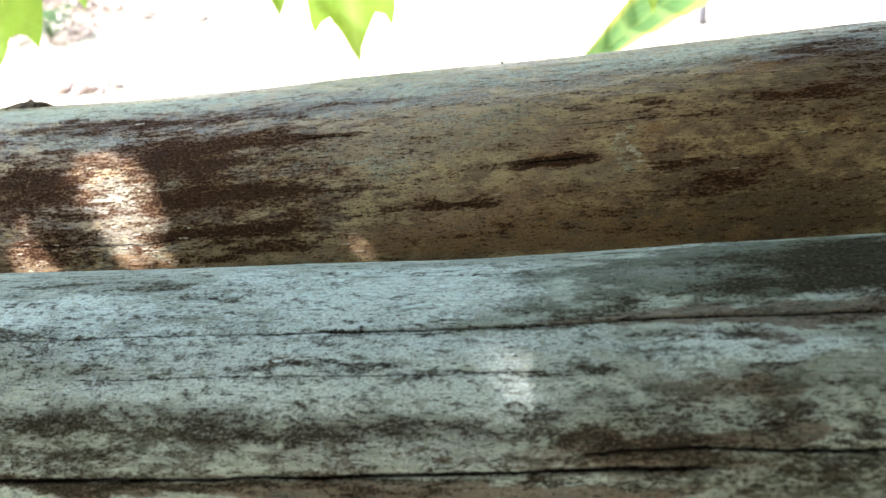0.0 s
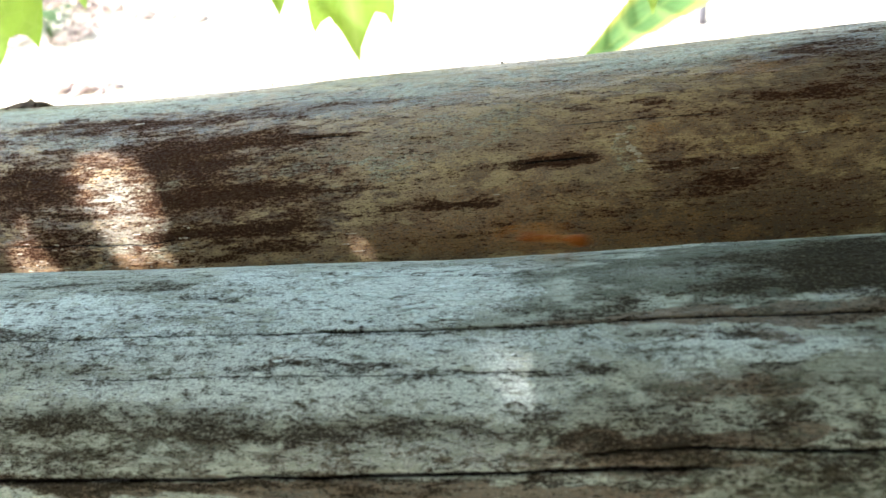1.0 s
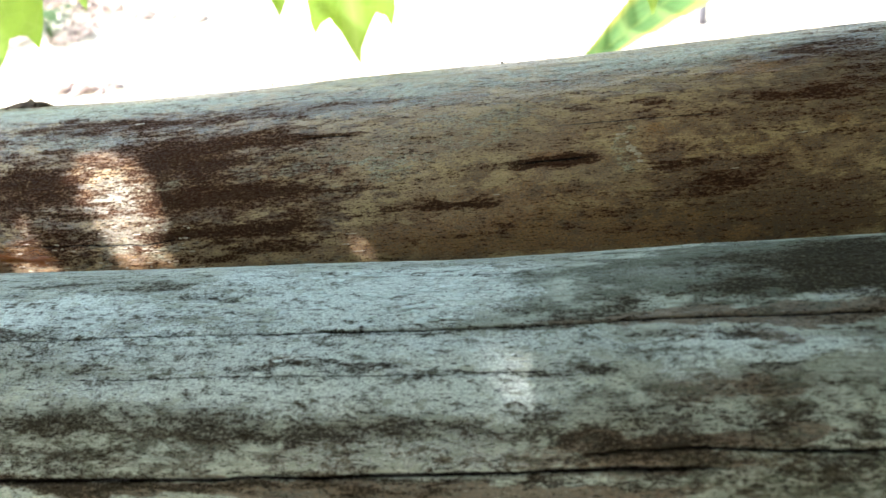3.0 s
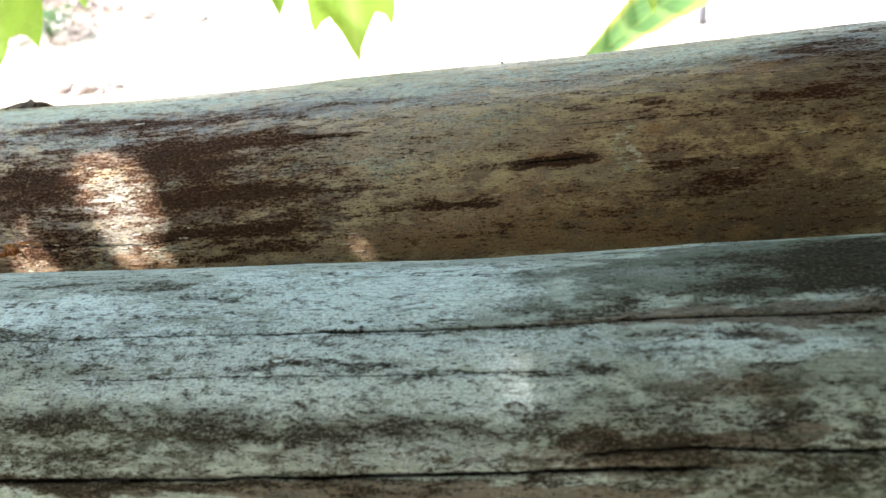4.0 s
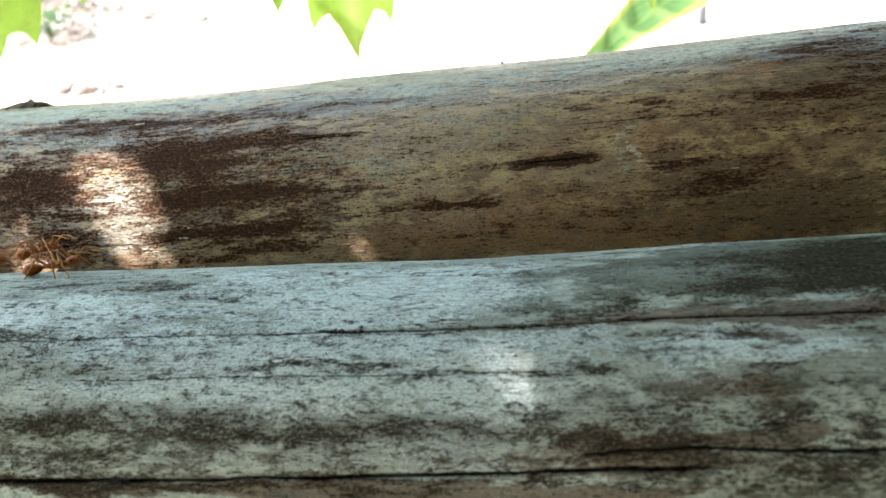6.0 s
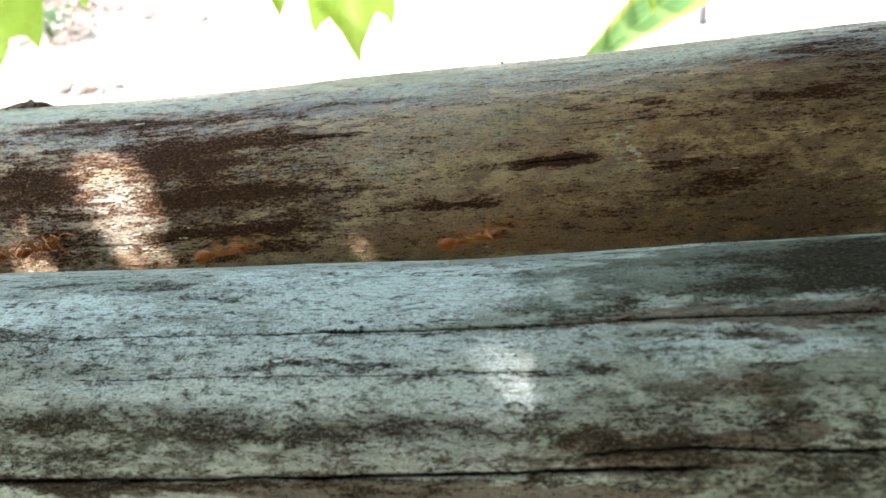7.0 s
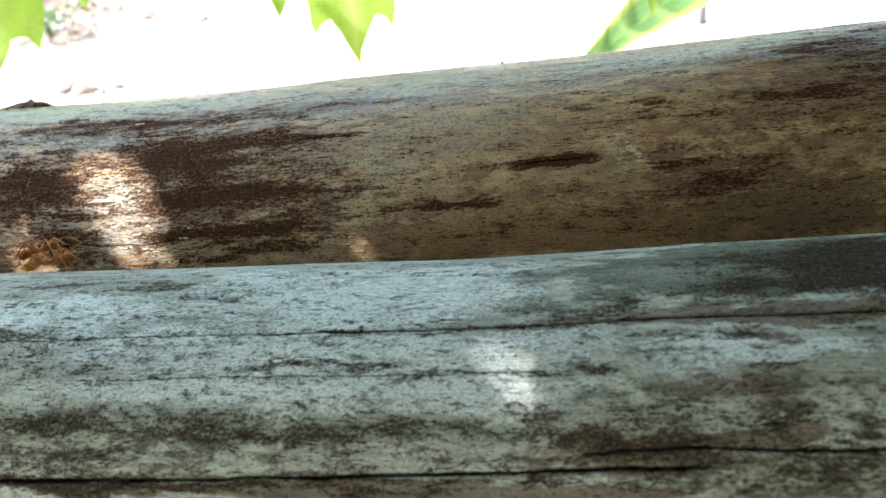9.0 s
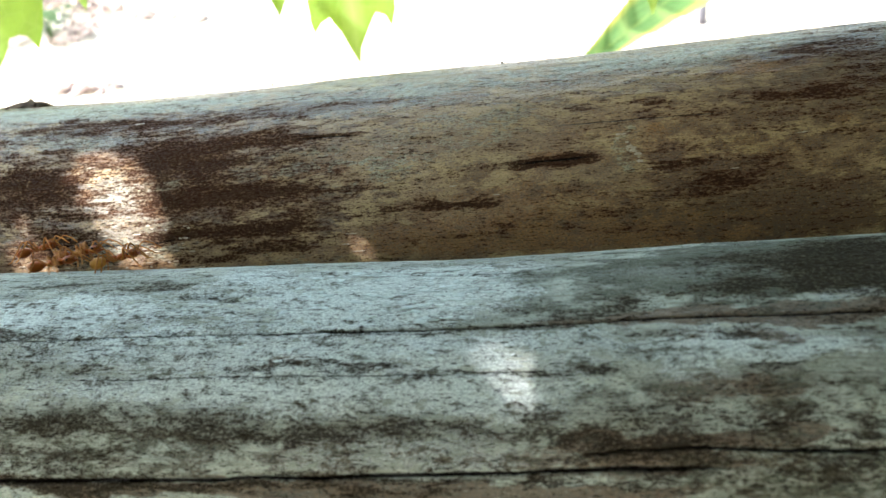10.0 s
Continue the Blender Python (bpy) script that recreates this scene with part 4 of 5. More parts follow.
def overhead_branch():
    """Leaves over the poles: they keep the sun off but for a few gaps."""
    branch = new("leafy_branch")
    r = random.Random(15)
    keep = []
    for g in GAPS:
        cx, cy = sum(p[0] for p in g) / len(g), sum(p[1] for p in g) / len(g)
        for (x0, y0), (x1, y1) in zip(g, g[1:] + g[:1]):
            for k in range(4):
                px, py = x0 + (x1 - x0) * k / 4, y0 + (y1 - y0) * k / 4
                keep += [(px, py), ((px + cx) / 2, (py + cy) / 2)]
        keep.append((cx, cy))
    todo = {(x, y) for x in range(-285, 15, 3) for y in range(-145, 45, 3)}
    todo = {p for p in todo if min(math.hypot(p[0] - a, p[1] - b) for a, b in keep) > 1.5}
    near = {(x * 1.0, y * 1.0) for x in range(-232, -103) for y in range(-96, -14)}
    todo |= {p for p in near if 1.0 < min(math.hypot(p[0] - a, p[1] - b) for a, b in keep) < 5}
    seeds, made = [], 0
    for size, tries in ((85, 500), (55, 900), (32, 2000), (18, 2500), (10, 4000)):
        for _ in range(tries):
            if not todo:
                break
            cx, cy = r.choice(sorted(todo)) if made > 12 else (r.uniform(-285, 15), r.uniform(-145, 45))
            a = r.uniform(0, 6.283)
            ca, sa = math.cos(a), math.sin(a)
            ox, oy = cx + sa * size * 0.3, cy - ca * size * 0.3
            def local(p):
                dx, dy = (p[0] - ox) / size, (p[1] - oy) / size
                return ca * dx + sa * dy, -sa * dx + ca * dy
            if any(in_leaf(*local(p)) for p in keep if math.hypot(p[0] - ox, p[1] - oy) < size * 1.1):
                continue
            hit = {p for p in todo if math.hypot(p[0] - ox, p[1] - oy) < size * 1.1 and in_leaf(*[c * 1.06 for c in local(p)])}
            if len(hit) < max(1, size * size * 0.004):
                continue
            todo -= hit
            made += 1
            lift = r.uniform(-12, 12) + (85 - size) * 0.2
            shift = SUN * (lift / SUN.z)
            m = pose((ox + shift.x) * MM, (oy + shift.y) * MM, POLE_Z + (200 + lift) * MM, 0, 0, math.degrees(a))
            leaf_part(branch, m, size * MM, 100 + made % 12, 0.0, 0.0, SHADE_LEAF)
    for k in range(16):
        m = pose(r.uniform(-0.13, 0.0), r.uniform(-0.06, 0.06), r.uniform(0.665, 0.70), r.uniform(-8, 8), r.uniform(-8, 8), r.uniform(0, 360))
        if all(math.hypot(m.translation.x / MM - a, m.translation.y / MM - b) > 85 for a, b in keep):
            leaf_part(branch, m, 0.06, 100 + k % 12, 0.0, 0.0, SHADE_LEAF)
    # unseen extra leaves, added to cut the skylight on the poles' right ends
    for k in range(110):
        m = pose(r.uniform(0.06, 0.40), r.uniform(-0.36, 0.27), r.uniform(0.64, 0.72), r.uniform(-25, 25), r.uniform(-25, 25), r.uniform(0, 360))
        leaf_part(branch, m, r.uniform(0.07, 0.11), 100 + k % 12, 0.12, 0.12, SHADE_LEAF)
    for k in range(46):
        m = pose(r.uniform(0.03, 0.26), r.uniform(0.0, 0.20), r.uniform(0.53, 0.60), r.uniform(-20, 20), r.uniform(-20, 20), r.uniform(0, 360))
        leaf_part(branch, m, r.uniform(0.05, 0.08), 100 + k % 12, 0.12, 0.12, SHADE_LEAF)
    for k in range(34):
        m = pose(r.uniform(0.025, 0.10), r.uniform(-0.03, 0.06), r.uniform(0.56, 0.62), r.uniform(-20, 20), r.uniform(-20, 20), r.uniform(0, 360))
        leaf_part(branch, m, r.uniform(0.035, 0.05), 100 + k % 12, 0.12, 0.12, SHADE_LEAF)
    for k in range(44):
        m = pose(r.uniform(-0.02, 0.10), r.uniform(0.05, 0.24), r.uniform(0.55, 0.63), r.uniform(-20, 20), r.uniform(-20, 20), r.uniform(0, 360))
        leaf_part(branch, m, r.uniform(0.045, 0.07), 100 + k % 12, 0.12, 0.12, SHADE_LEAF)
    for k in range(52):
        m = pose(r.uniform(0.03, 0.14), r.uniform(0.015, 0.15), r.uniform(0.535, 0.575), r.uniform(-20, 20), r.uniform(-20, 20), r.uniform(0, 360))
        leaf_part(branch, m, r.uniform(0.035, 0.05), 100 + k % 12, 0.12, 0.12, SHADE_LEAF)
    part("twig", tube([(-0.30, 0.03, 0.69), (-0.18, 0.01, 0.675), (-0.05, 0.0, 0.672), (0.10, -0.02, 0.68), (0.3, -0.10, 0.74), (0.48, -0.35, 0.85)],
                      [0.002, 0.003, 0.004, 0.005, 0.006, 0.008]), BARK, branch)
    tagged(branch, "leafy green branch hanging over the poles and shading them", "branch")


overhead_branch()


def unseen_side_shrub():
    """An unseen thicket added beside the poles to shut off the sky from that side."""
    shrub = new("shrub")
    r = random.Random(31)
    foot = Vector((0.42, -0.05, -0.012))
    for k in range(7):
        p = Vector((r.uniform(0.22, 0.55), r.uniform(-0.35, 0.2), r.uniform(0.6, 0.85)))
        mid = (foot + p) / 2 + Vector((0.08, r.uniform(-0.05, 0.05), 0.05))
        part("stem", tube([foot, mid, p], [0.006, 0.005, 0.002], 7), BARK, shrub)
    made = 0
    while made < 90:
        p = Vector((r.uniform(0.085, 0.26), r.uniform(-0.12, 0.22), r.uniform(0.50, 0.66)))
        if p.x < 0.10 + 0.35 * max(0, p.y - 0.03) + 0.4 * max(0, 0.53 - p.z):
            continue
        made += 1
        m = Matrix.Translation(p + Vector((0.03, 0, 0))) @ Euler((r.uniform(-0.9, 0.9), r.uniform(-0.9, 0.9), r.uniform(-2.2, -0.9))).to_matrix().to_4x4()
        leaf_part(shrub, m, r.uniform(0.045, 0.07), 200 + made % 10, 0.12, 0.12, SHADE_LEAF)
    while made < 260:
        p = Vector((r.uniform(0.10, 0.7), r.uniform(-0.45, 0.65), r.uniform(0.30, 0.86)))
        if p.x < 0.14 + 0.6 * max(0, p.y) or (p.z < 0.56 and p.x < 0.2):
            continue
        made += 1
        m = Matrix.Translation(p) @ Euler((r.uniform(-0.9, 0.9), r.uniform(-0.9, 0.9), r.uniform(0, 6.28))).to_matrix().to_4x4()
        leaf_part(shrub, m, r.uniform(0.06, 0.11), 200 + made % 10, 0.12, 0.12, SHADE_LEAF)
    tagged(shrub, "unseen dense green shrub of lobed leaves, added to keep light off the poles", "shrub")


unseen_side_shrub()


def unseen_shade_tree():
    """An unseen tree added behind and over the viewer: it shuts off the sky on that side, but lets the sun in along one
    lane.
    """
    tree = new("tree")
    tree.location = (0.55, -1.15, -0.012)
    r = random.Random(8)
    trunk = [(0, 0, 0), (-0.02, 0.03, 0.45), (0.03, 0.05, 0.9), (0.0, 0.1, 1.5)]
    part("trunk", tube(trunk, [0.075, 0.06, 0.05, 0.03], 14), BARK, tree)
    for k in range(7):
        a = 0.4 + k * 0.85
        p = Vector((math.cos(a) * 0.75 - 0.2, math.sin(a) * 0.5 + 0.35, 1.15 + 0.05 * k))
        q = Vector(trunk[2]) * 0.8
        part("limb", tube([q, (q + p) / 2 + Vector((0, 0, 0.08)), p], [0.03, 0.02, 0.008], 8), BARK, tree)
    lane, at = SUN, Vector((-0.06, 0.03, 0.48))
    pts, faces, co = [], [], []
    while len(faces) < 8500:
        if r.random() < 0.58:
            p = Vector((r.uniform(-1.5, 1.5), r.uniform(-1.6, -0.04), r.uniform(0.80, 1.45)))
            if p.x < -0.7 and p.y > -0.3:
                continue
        else:
            p = Vector((r.uniform(-1.6, 1.5), r.uniform(-1.5, -0.6), r.uniform(0.15, 1.25)))
        d = p - at
        if (d - d.dot(lane) * lane).length < 0.15 or noise.noise(p * 5) > 0.38:
            continue
        m = Euler((r.uniform(-0.8, 0.8), r.uniform(-0.8, 0.8), r.uniform(0, 6.28))).to_matrix()
        size = r.uniform(0.05, 0.095)
        n0 = len(pts)
        for x, y, z in ((0, -0.6, 0), (0.28, -0.1, 0.05), (0.2, 0.3, 0.04), (0, 0.65, -0.06), (-0.2, 0.3, 0.04), (-0.28, -0.1, 0.05)):
            pts.append(p + m @ Vector((x, y, z)) * size - tree.location)
            co.append((x, y, n0 * 0.01))
        faces.append([n0 + k for k in range(6)])
    me = bpy.data.meshes.new("crown")
    me.from_pydata(pts, [], faces)
    ob = tagged(link("crown", me, SHADE_LEAF, tree, "dense dark green leaves"), kind="stuff")
    blade_fields(ob.data, co, [0] * len(co), [0] * len(co))
    tagged(tree, "unseen low leafy tree, added to shade the poles", "tree")


unseen_shade_tree()


# middle of the sunlit fleck on the near pole, and the way across the sun from there
FLECK = Vector((-0.0083, -0.0078, 0.4790))
ACROSS = (Vector((1, 0, 0)) - SUN.x * SUN).normalized()


def fleck_dimming_twig():
    """An unseen twig of the tree, added so that its one leaf half covers the sun for a fleck on the near pole."""
    twig = new("leafy_twig")
    n = SUN.cross(ACROSS).normalized()
    bm = bmesh.new()
    rows, co, vein = [], [], []
    for i in range(25):
        s = i / 24
        half = 0.016 * math.sin(math.pi * min(1, 0.04 + 0.95 * s)) ** 0.45
        row = []
        for k in range(9):
            q = k / 4 - 1
            row.append(bm.verts.new(ACROSS * q * half + n * (s - 0.5) * 0.075 + SUN * 0.004 * q * q))
            co.append((q, s * 3, 0)), vein.append(1.0 if k == 4 else 0.0)
        rows.append(row)
    for a, b in zip(rows, rows[1:]):
        for k in range(8):
            bm.faces.new((a[k], a[k + 1], b[k + 1], b[k]))
    leaf = part("leaf", bm, SHADE_LEAF, twig)
    blade_fields(leaf.data, co, vein, [0] * len(co))
    foot = Vector((1.24, 0.01, -1.06))
    part("stalk", tube([n * -0.037, n * -0.06 + ACROSS * 0.02, foot], [0.001, 0.0015, 0.004], 7), BARK, twig)
    twig.location = FLECK + SUN * 2.4 - ACROSS * 0.016
    tagged(twig, "unseen thin twig with one dark green leaf, added to dim a sun fleck", "twig")
    return twig


TWIG = fleck_dimming_twig()


# ---- ants ----
ANT_MM = 0.00096


def blob(rx, ry, rz, at, bend=None, seg=20, rings=14):
    bm = bmesh.new()
    bmesh.ops.create_uvsphere(bm, u_segments=seg, v_segments=rings, radius=1)
    for v in bm.verts:
        p = Vector((v.co.z * rx, v.co.y * ry, v.co.x * rz))
        v.co = (bend(p) if bend else p) + Vector(at)
    bmesh.ops.recalc_face_normals(bm, faces=bm.faces[:])
    return bm


def joined(bms):
    out = bmesh.new()
    for b in bms:
        me = bpy.data.meshes.new("tmp")
        b.to_mesh(me)
        b.free()
        out.from_mesh(me)
        bpy.data.meshes.remove(me)
    return out


def scaled(bm):
    bmesh.ops.scale(bm, vec=(ANT_MM, ANT_MM, ANT_MM), verts=bm.verts[:])
    return bm


LEGS = [(1.45, 1, 42, 3.4), (0.75, 1, 88, 3.6), (0.2, 1, 132, 4.4), (1.45, -1, -42, 3.4), (0.75, -1, -88, 3.6), (0.2, -1, -132, 4.4)]


def leg_mesh(out):
    """Hip at the origin, foot out along +x and down; coxa, femur, tibia and tarsus in one bent limb."""
    pts = [(0, 0, 0), (0.35, 0, -0.1), (out * 0.42, 0, 1.5), (out * 0.52, 0, 1.62), (out * 0.88, 0, -0.5), (out * 1.08, 0, -1.7), (out * 1.22, 0, -1.95)]
    return scaled(tube(pts, [0.20, 0.18, 0.16, 0.14, 0.11, 0.08, 0.05], 8))


def weaver_ant(gaster, label):
    """A slender orange ant, 9.5 mm long, heading +x, its belly 1.9 mm above what it walks on; the origin is at the thorax."""
    ant = new("ant")
    def taper(p):
        return Vector((p.x, p.y * (1 - 0.16 * p.x), p.z * (1 - 0.12 * p.x)))
    def drop(p):
        return Vector((p.x, p.y * (1 + 0.10 * p.x), p.z * (1 + 0.10 * p.x) - 0.03 * p.x * p.x))
    head = part("head", scaled(blob(1.05, 0.88, 0.72, (3.15, 0, 0.25), drop)), ANT_BODY, ant)
    for s in (1, -1):
        part("eye", scaled(blob(0.24, 0.16, 0.24, (3.35, 0.74 * s, 0.52), None, 12, 8)), ANT_EYE, head)
        part("mandible", scaled(tube([(3.9, 0.42 * s, 0.05), (4.4, 0.45 * s, -0.05), (4.75, 0.12 * s, -0.1)], [0.2, 0.16, 0.05], 6)), ANT_BODY, head)
    th = joined([blob(0.95, 0.52, 0.55, (1.35, 0, 0.18)), blob(0.55, 0.30, 0.32, (0.45, 0, 0.12)), blob(0.80, 0.45, 0.52, (-0.25, 0, 0.22)),
                 tube([(1.9, 0, 0.2), (2.5, 0, 0.22)], [0.28, 0.25])])
    part("thorax", scaled(th), ANT_BODY, ant)
    part("waist", scaled(joined([tube([(-0.8, 0, 0.1), (-1.3, 0, 0.05), (-2.0, 0, 0.1)], [0.2, 0.16, 0.18]), blob(0.35, 0.24, 0.32, (-1.35, 0, 0.2))])), ANT_BODY, ant)
    part("gaster", scaled(blob(1.55, 0.95, 0.92, (-3.25, 0, 0.15), taper)), gaster, ant)
    for s in (1, -1):
        a = part("antenna", scaled(tube([(0, 0, 0), (1.1, 0.8 * s, 1.0), (1.45, 1.0 * s, 1.05), (2.7, 1.2 * s, 0.5), (3.9, 1.25 * s, -0.4)],
                                        [0.13, 0.11, 0.10, 0.11, 0.09], 6)), ANT_LEG, ant)
        a.location = (3.9 * ANT_MM, 0.35 * s * ANT_MM, 0.55 * ANT_MM)
    for hx, s, ang, out in LEGS:
        leg = part("leg", leg_mesh(out), ANT_LEG, ant)
        leg.matrix_basis = pose(hx * ANT_MM, 0.35 * s * ANT_MM, 0, 0, 0, ang)
    tagged(ant, label, "ant", "ants on the poles")
    return ant


ANT = weaver_ant(ANT_GASTER, "orange weaver ant with long thin legs on the wooden poles")
PALE_ANT = weaver_ant(ANT_PALE, "orange weaver ant with a pale swollen amber abdomen")


ANT_A = (-1, [(0.4, 50.0, 14.9, 28.2), (0.5, 42.0, 15.2, 28.0), (0.6, 28.2, 15.8, 27.7), (0.8, 12.7, 15.9, 27.6), (1.0, -4.5, 15.8, 27.7), (1.2, -22.1, 12.9, 29.2), (1.4, -40.4, 13.8, 28.8), (1.5, -46.1, 16.3, 27.4), (1.6, -58.8, 19.3, 25.7), (1.8, -79.5, 19.4, 25.9), (2.05, -112.8, 24.1, 23.3)])
ANT_B = (-1, [(0.9, 49.0, 14.9, 28.2), (1.05, 39.1, 15.2, 28.0), (1.2, 30.7, 18.5, 26.0), (1.4, 15.8, 14.5, 28.4), (1.5, 14.1, 14.2, 28.5), (1.6, 10.5, 14.5, 28.4), (1.8, 3.7, 15.4, 27.9), (2.0, -1.2, 17.5, 26.6), (2.2, -18.2, 17.4, 26.7), (2.3, -19.8, 16.2, 27.5), (2.4, -32.4, 19.2, 25.5), (2.5, -38.9, 19.2, 25.6), (2.6, -52.1, 19.4, 25.9), (2.7, -59.3, 19.3, 25.7), (3.0, -85.9, 19.6, 26.1), (3.24, -112.8, 24.1, 23.3)])
ANT_C = (1, [(3.4, -122.5, 30.3, 19.7), (3.8, -101.3, 27.7, 21.2), (4.0, -99.0, 28.2, 20.9), (4.2, -96.4, 29.8, 20.0), (4.5, -94.6, 31.0, 19.5), (4.8, -92.5, 29.9, 19.9), (5.2, -92.2, 29.8, 20.0), (5.7, -93.7, 31.0, 19.4), (6.8, -93.6, 31.2, 19.7), (8.0, -94.2, 31.1, 19.7), (9.0, -93.5, 31.0, 19.5), (10.0, -93.6, 31.2, 19.7)])
ANT_D = (1, [(4.7, -108.4, 19.4, 25.9), (5.2, -90.0, 15.9, 27.6), (5.5, -79.6, 14.5, 28.4), (5.7, -78.5, 15.4, 27.9), (6.3, -76.4, 16.2, 27.5), (6.6, -72.9, 19.2, 25.5), (6.8, -63.2, 17.6, 26.6), (6.9, -59.9, 18.7, 25.8), (7.0, -52.5, 19.3, 25.7), (7.1, -48.1, 19.3, 25.7), (7.2, -39.9, 19.3, 25.7), (7.3, -35.3, 19.3, 25.6), (7.4, -25.3, 19.3, 25.7), (7.5, -20.0, 19.3, 25.6), (7.6, -11.5, 19.2, 25.6), (7.7, -8.0, 19.3, 25.8), (7.8, -1.2, 19.3, 25.7), (8.0, 9.4, 16.2, 27.5), (8.2, 23.4, 12.6, 29.3), (8.4, 31.7, 11.7, 29.7), (8.65, 43.8, 12.5, 29.3)])
ANT_E = (1, [(5.75, -108.5, 22.3, 24.4), (6.1, -83.9, 19.3, 25.8), (6.5, -53.0, 19.2, 25.5), (6.8, -29.2, 17.7, 26.5), (6.9, -22.9, 19.3, 25.6), (7.0, -15.8, 19.3, 25.6), (7.1, -9.3, 19.4, 25.9), (7.2, 3.2, 18.9, 25.7), (7.3, 8.3, 15.6, 27.8), (7.4, 16.8, 12.7, 29.3), (7.5, 17.5, 10.9, 30.0), (7.6, 27.0, 12.1, 29.5), (7.7, 31.4, 12.5, 29.4), (7.88, 44.0, 13.0, 29.1)])
ANT_G = (1, [(6.0, -115.5, 25.5, 22.5), (6.9, -94.5, 21.7, 24.8), (7.6, -94.1, 21.5, 24.9), (8.4, -91.3, 19.4, 26.0), (8.7, -87.9, 19.3, 25.8), (9.0, -81.5, 19.3, 25.7), (9.2, -78.5, 19.3, 25.7), (9.5, -73.8, 19.2, 25.5), (9.7, -71.4, 19.3, 25.7), (10.0, -70.0, 19.3, 25.7)])
ANT_I = (1, [(8.75, -123.3, 30.9, 19.3), (9.3, -102.0, 27.4, 21.4), (9.6, -89.1, 25.2, 22.7), (9.8, -84.1, 25.4, 22.6), (10.0, -81.3, 25.7, 22.4)])
ANT_H = (1, [(8.4, -109.4, 20.3, 25.6), (9.2, -96.0, 19.3, 25.7), (9.5, -84.0, 19.2, 25.5), (9.7, -84.5, 19.2, 25.5), (10.0, -80.6, 19.2, 25.5)])


# ---- small things on the poles ----
def dry_leaf():
    """A curled scrap of dead leaf with its stalk turned up, on the far pole's crest."""
    thing = new("dry_leaf")
    thing.matrix_basis = pose(-0.1165, BACK_Y + 0.0115, POLE_Z + 0.0273, -10, 0, 4)
    bm = bmesh.new()
    rows = []
    for i in range(19):
        s = i / 18
        half = 2.6 * math.sin(math.pi * (0.08 + 0.9 * s)) ** 0.7
        rows.append([bm.verts.new(Vector((-8 + 14 * s, q * half, 1.0 * math.sin(math.pi * s) + 0.9 * q * q - 0.3 * s + 0.8 * noise.noise((s * 7, q * 2.5, 1)) - 0.2)) * MM)
                     for q in [2 * k / 8 - 1 for k in range(9)]])
    for a, b in zip(rows, rows[1:]):
        for k in range(8):
            bm.faces.new((a[k], a[k + 1], b[k + 1], b[k]))
    part("blade", bm, DRY, thing)
    stalk = tube([Vector(p) * MM for p in ((1.5, 0, 0.4), (2.4, 0, 1.2), (1.9, 0, 2.0), (1.2, 0, 2.3))], [0.00025, 0.0003, 0.00025, 0.00015], 6)
    part("stalk", stalk, DRY, thing)
    tagged(thing, "small dark curled dead leaf on the pole's crest", "dead leaf")


dry_leaf()


def splinter(u, v, size, lean, back=True):
    r = POLE_R + 0.0001
    th = v * MM / POLE_R
    p = Vector((u * MM, (BACK_Y if back else 0) - math.sin(th) * r, POLE_Z + math.cos(th) * r))
    n = Vector((lean, -math.sin(th), math.cos(th))).normalized()
    ob = part("splinter", tube([p - n * 0.0004, p + n * size * 0.5 * MM, p + n * size * MM], [0.0003, 0.00018, 0.00006], 6), TIMBER)
    tagged(ob, "tiny wood splinter standing up from the pole", "splinter", "splinters")


splinter(-60.6, -11.9, 0.28, 0.1)
splinter(-14.5, -11.8, 0.24, -0.9)


def on_pole(name, u, v, lift):
    """A point over a pole's skin, in the pole's own space."""
    us, vs, rr, bend = SKIN[name]
    i, j = min(len(us) - 1, int(np.searchsorted(us, u))), min(len(vs) - 1, int(np.searchsorted(vs, v)))
    r, th = rr[i, j] + lift, v * MM / POLE_R
    return Vector((u, -math.sin(th) * r, math.cos(th) * r + bend[i])) * MM


def flake(name, pole, material, u, v, length, width, lift, curl, seed):
    """A thin scale of old skin that clings to a pole along its grain, one end a little raised."""
    r = random.Random(seed)
    bm = bmesh.new()
    top, low, n = [], [], 17
    for k in range(n):
        a = 2 * math.pi * k / n
        du, dv = math.cos(a) * length / 2 * r.uniform(0.5, 1.2), math.sin(a) * width / 2 * r.uniform(0.35, 1.3)
        up = lift + curl * (du / length + 0.5)
        top.append(bm.verts.new(on_pole(name, u + du, v + dv, up)))
        low.append(bm.verts.new(on_pole(name, u + du * 0.94, v + dv * 0.94, max(-0.04, up - 0.10))))
    crown = bm.verts.new(on_pole(name, u, v, lift + curl * 0.5 + 0.02))
    for k in range(n):
        q = (k + 1) % n
        bm.faces.new((top[k], top[q], crown))
        bm.faces.new((low[k], low[q], top[q], top[k]))
    bmesh.ops.recalc_face_normals(bm, faces=bm.faces[:])
    part("flake", bm, material, pole, "", False)


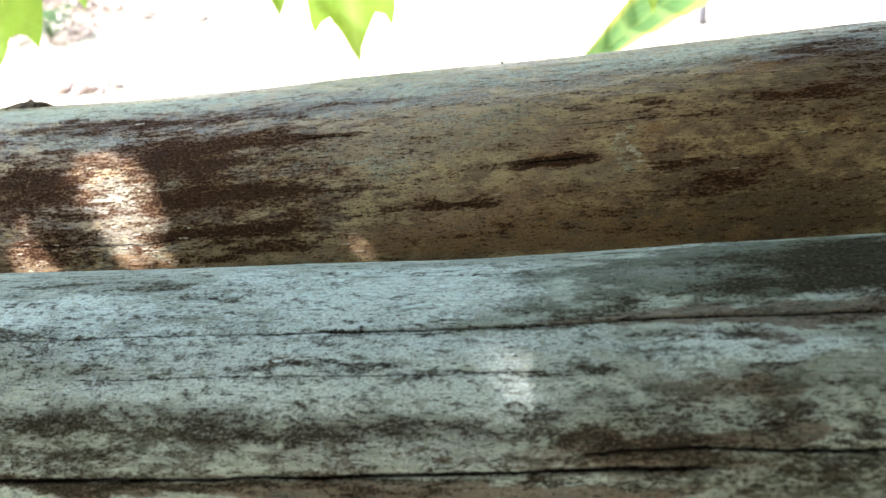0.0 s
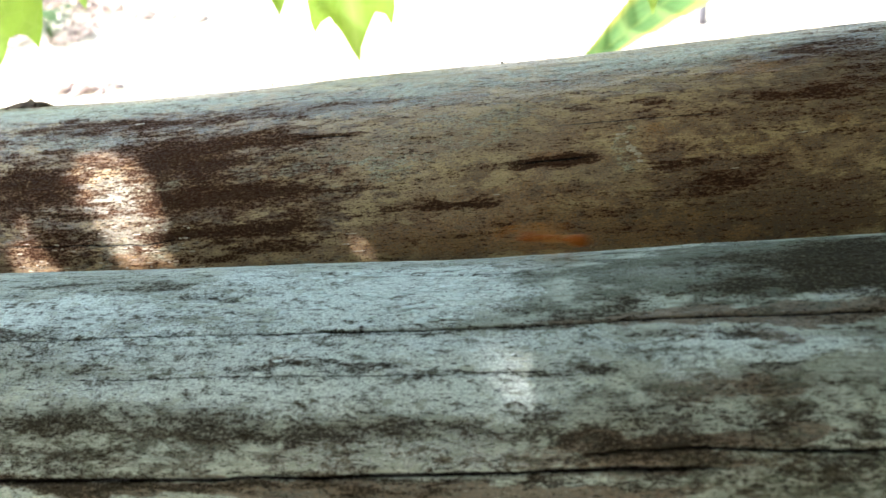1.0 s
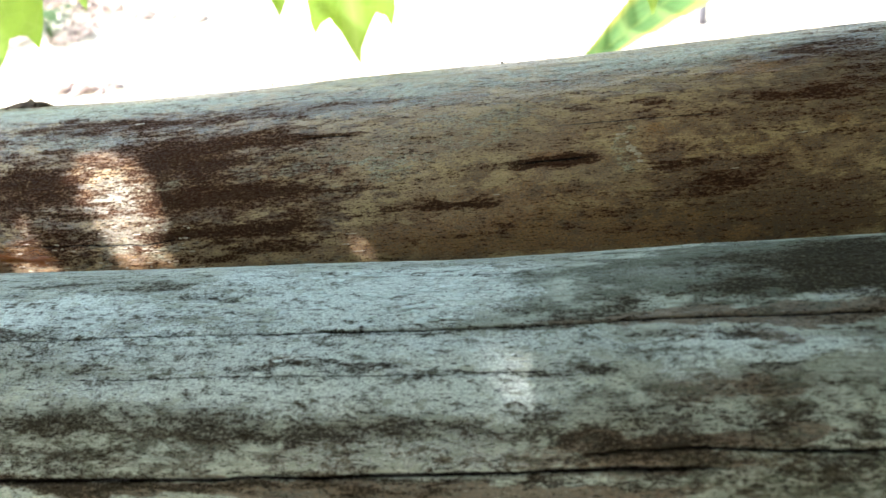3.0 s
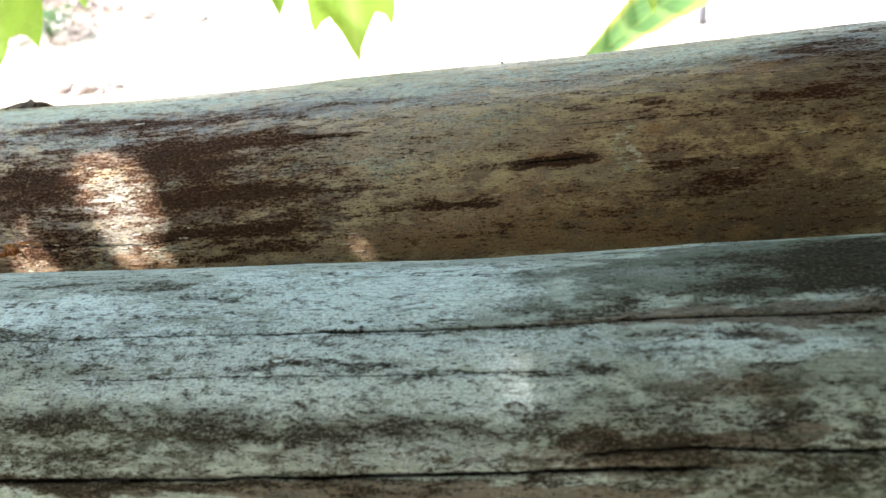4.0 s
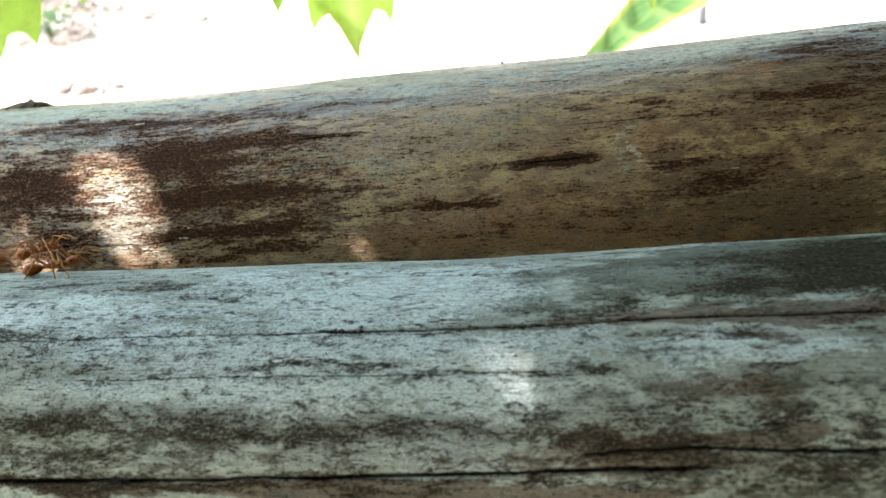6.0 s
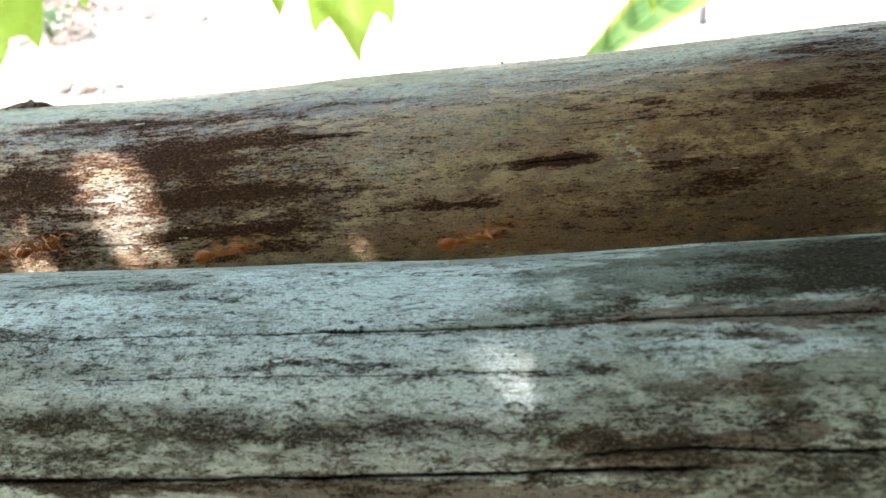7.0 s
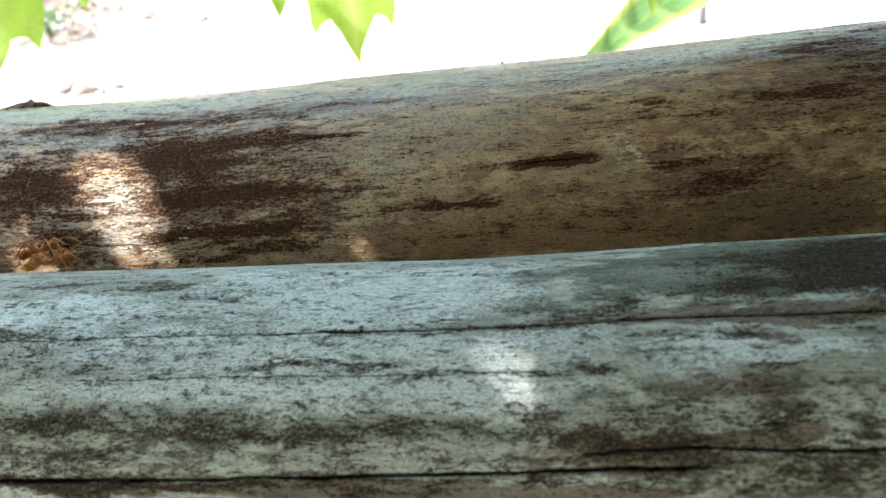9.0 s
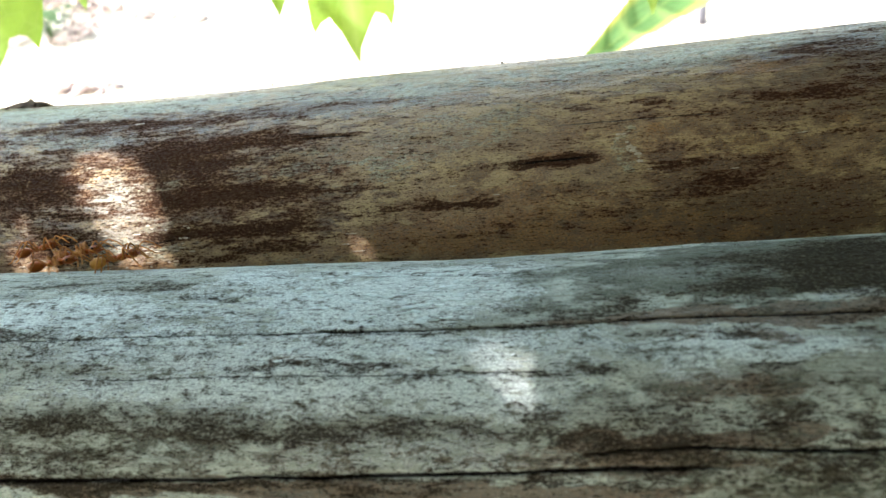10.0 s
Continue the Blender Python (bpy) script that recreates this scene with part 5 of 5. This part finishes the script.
def all_flakes():
    r = random.Random(77)
    slivers = [(-37.7, 32.7, 2.4), (-39.8, 31.4, 2.0), (-99.8, 33.1, 1.9), (-101.6, 32.2, 1.6), (-74.6, 30.5, 2.0), (-73.7, 33.5, 1.5), (-88.7, 14.2, 1.8), (-38.7, 29.7, 2.3), (-21.4, 23.0, 1.5), (9.8, 22.5, 1.2), (-82.2, 3.6, 2.4), (-71.4, 6.4, 2.4), (-31.0, 15.5, 1.6), (-14.1, 24.9, 1.6), (22.2, 23.4, 1.5), (32.3, 18.7, 1.6), (-49.2, 13.9, 1.9), (-79.8, 24.2, 1.8), (-78.2, 27.3, 2.2)]
    for k, (u, v, length) in enumerate(slivers):
        flake("back", POLES[0], FLAKE, u, v, length, min(0.34, length * 0.12), 0.08, 0.18, k)
    for k in range(34):
        # the scaly stretch low on the far pole
        flake("back", POLES[0], FLAKE, r.uniform(-86, -66), r.uniform(25.5, 34.5), r.uniform(0.6, 1.7), r.uniform(0.18, 0.36), 0.05, r.uniform(0.0, 0.22), 100 + k)
    for k in range(12):
        flake("back", POLES[0], FLAKE, r.uniform(-104, -90), r.uniform(27, 34), r.uniform(0.6, 1.5), r.uniform(0.18, 0.32), 0.05, r.uniform(0.0, 0.2), 150 + k)
    for k in range(22):
        # a pale scar across the far pole's grain
        t = r.random()
        flake("back", POLES[0], FLAKE, 5.4 + 3.6 * t + r.gauss(0, 0.35), 16.2 + 5.4 * t, r.uniform(0.5, 1.3), r.uniform(0.25, 0.6), 0.02, 0.03, 170 + k)
    for k in range(150):
        # where the near pole's pale skin comes off in scales
        u = r.triangular(-44, -9, -16)
        v = r.uniform(-11.5, 0.9)
        flake("front", POLES[1], PALE_SKIN, u, v, r.uniform(0.5, 2.3), r.uniform(0.2, 0.6), r.uniform(0.03, 0.08), r.uniform(0.0, 0.05), 200 + k)
    for k in range(26):
        flake("front", POLES[1], PALE_SKIN, r.uniform(-42, -8), r.uniform(3.0, 7.5), r.uniform(0.5, 1.8), r.uniform(0.2, 0.5), 0.03, r.uniform(0.0, 0.05), 400 + k)


all_flakes()


# ---- what moves ----
def ant_rows(path):
    """Poses along a path of (seconds, x, y, z) in millimetres from the near pole's axis."""
    heading, pts = path
    rows = []
    for i, (t, x, y, z) in enumerate(pts):
        a, b = pts[max(0, i - 1)], pts[min(len(pts) - 1, i + 1)]
        ahead = Vector((heading, 0, 0.22)).normalized()
        d = Vector(b[1:]) - Vector(a[1:])
        if d.x * heading > 2:
            ahead = (ahead + 0.5 * d.normalized()).normalized()
        up = Vector((0, 0.45 * y, z)).normalized()
        up = (up - up.dot(ahead) * ahead).normalized()
        m = Matrix((ahead, up.cross(ahead), up)).transposed().to_4x4()
        m.translation = (x * MM, y * MM, POLE_Z + z * MM)
        rows.append((t, m))
    if pts[0][0] > 0:
        rows.insert(0, (0.0, rows[0][1]))
    if pts[-1][0] < 10:
        rows.append((10.0, rows[-1][1]))
    return rows


def gait(ant, path):
    """Tripod steps: each leg swings about its hip as the ant covers ground."""
    heading, pts = path
    ts = [p[0] for p in pts]
    dist = np.concatenate([[0], np.cumsum([(Vector(b[1:]) - Vector(a[1:])).length for a, b in zip(pts, pts[1:])])])
    legs = [o for o in ant.children if o.name.startswith("leg")]
    feelers = [o for o in ant.children if o.name.startswith("antenna")]
    steps = np.arange(ts[0], ts[-1] + 0.02, 0.0667)
    for i, leg in enumerate(legs):
        hx, s, ang, out = LEGS[i]
        rows = [(0.0, leg.matrix_basis.copy())]
        for t in steps:
            if 0 < t < 10:
                ph = 2 * math.pi * float(np.interp(t, ts, dist)) / 11.0 + (math.pi if i in (0, 2, 4) else 0)
                swing, rise = 24 * math.sin(ph) * s, 12 * max(0, math.cos(ph))
                rows.append((float(t), pose(hx * ANT_MM, 0.35 * s * ANT_MM, 0, 0, -rise, ang - swing)))
        rows.append((10.0, rows[-1][1]))
        walk(leg, rows)
    for i, a in enumerate(feelers):
        home = a.matrix_basis.copy()
        rows = [(t, home @ pose(0, 0, 0, 0, 9 * math.sin(7 * t + i), 14 * math.sin(5 * t + 2 * i))) for t in np.arange(0, 10.01, 0.25).tolist()]
        walk(a, rows)


def motions():
    crew = [ANT] + [copy_thing(ANT, Matrix()) for _ in range(4)] + [PALE_ANT, copy_thing(ANT, Matrix()), copy_thing(ANT, Matrix())]
    for ant, path in zip(crew, (ANT_A, ANT_B, ANT_C, ANT_D, ANT_E, ANT_G, ANT_H, ANT_I)):
        walk(ant, ant_rows(path))
        gait(ant, path)
    bob = [(0, 0), (1.0, 0), (1.5, -2.5), (2.5, -2), (4.0, 0), (4.5, 6), (5.0, 13.5), (5.5, 10), (6.2, 4), (7.0, -1), (8.0, -3), (8.5, -4), (9.0, -4), (9.5, -1), (10.0, -1)]
    walk(VINE, [(t, pose(0, 0, k * 0.000185)) for t, k in bob])
    # open share of the sun at the fleck, time by time
    lit = [(0, 0.11), (2.5, 0.11), (3.6, 0.06), (4.5, 0.04), (5.0, 0.07), (5.7, 0.12), (6.8, 0.18), (8.0, 0.21), (10.0, 0.21)]
    home = FLECK + SUN * 2.4 - ACROSS * 0.016
    walk(TWIG, [(t, Matrix.Translation(home + ACROSS * 0.022 * (0.5 - k))) for t, k in lit])


motions()
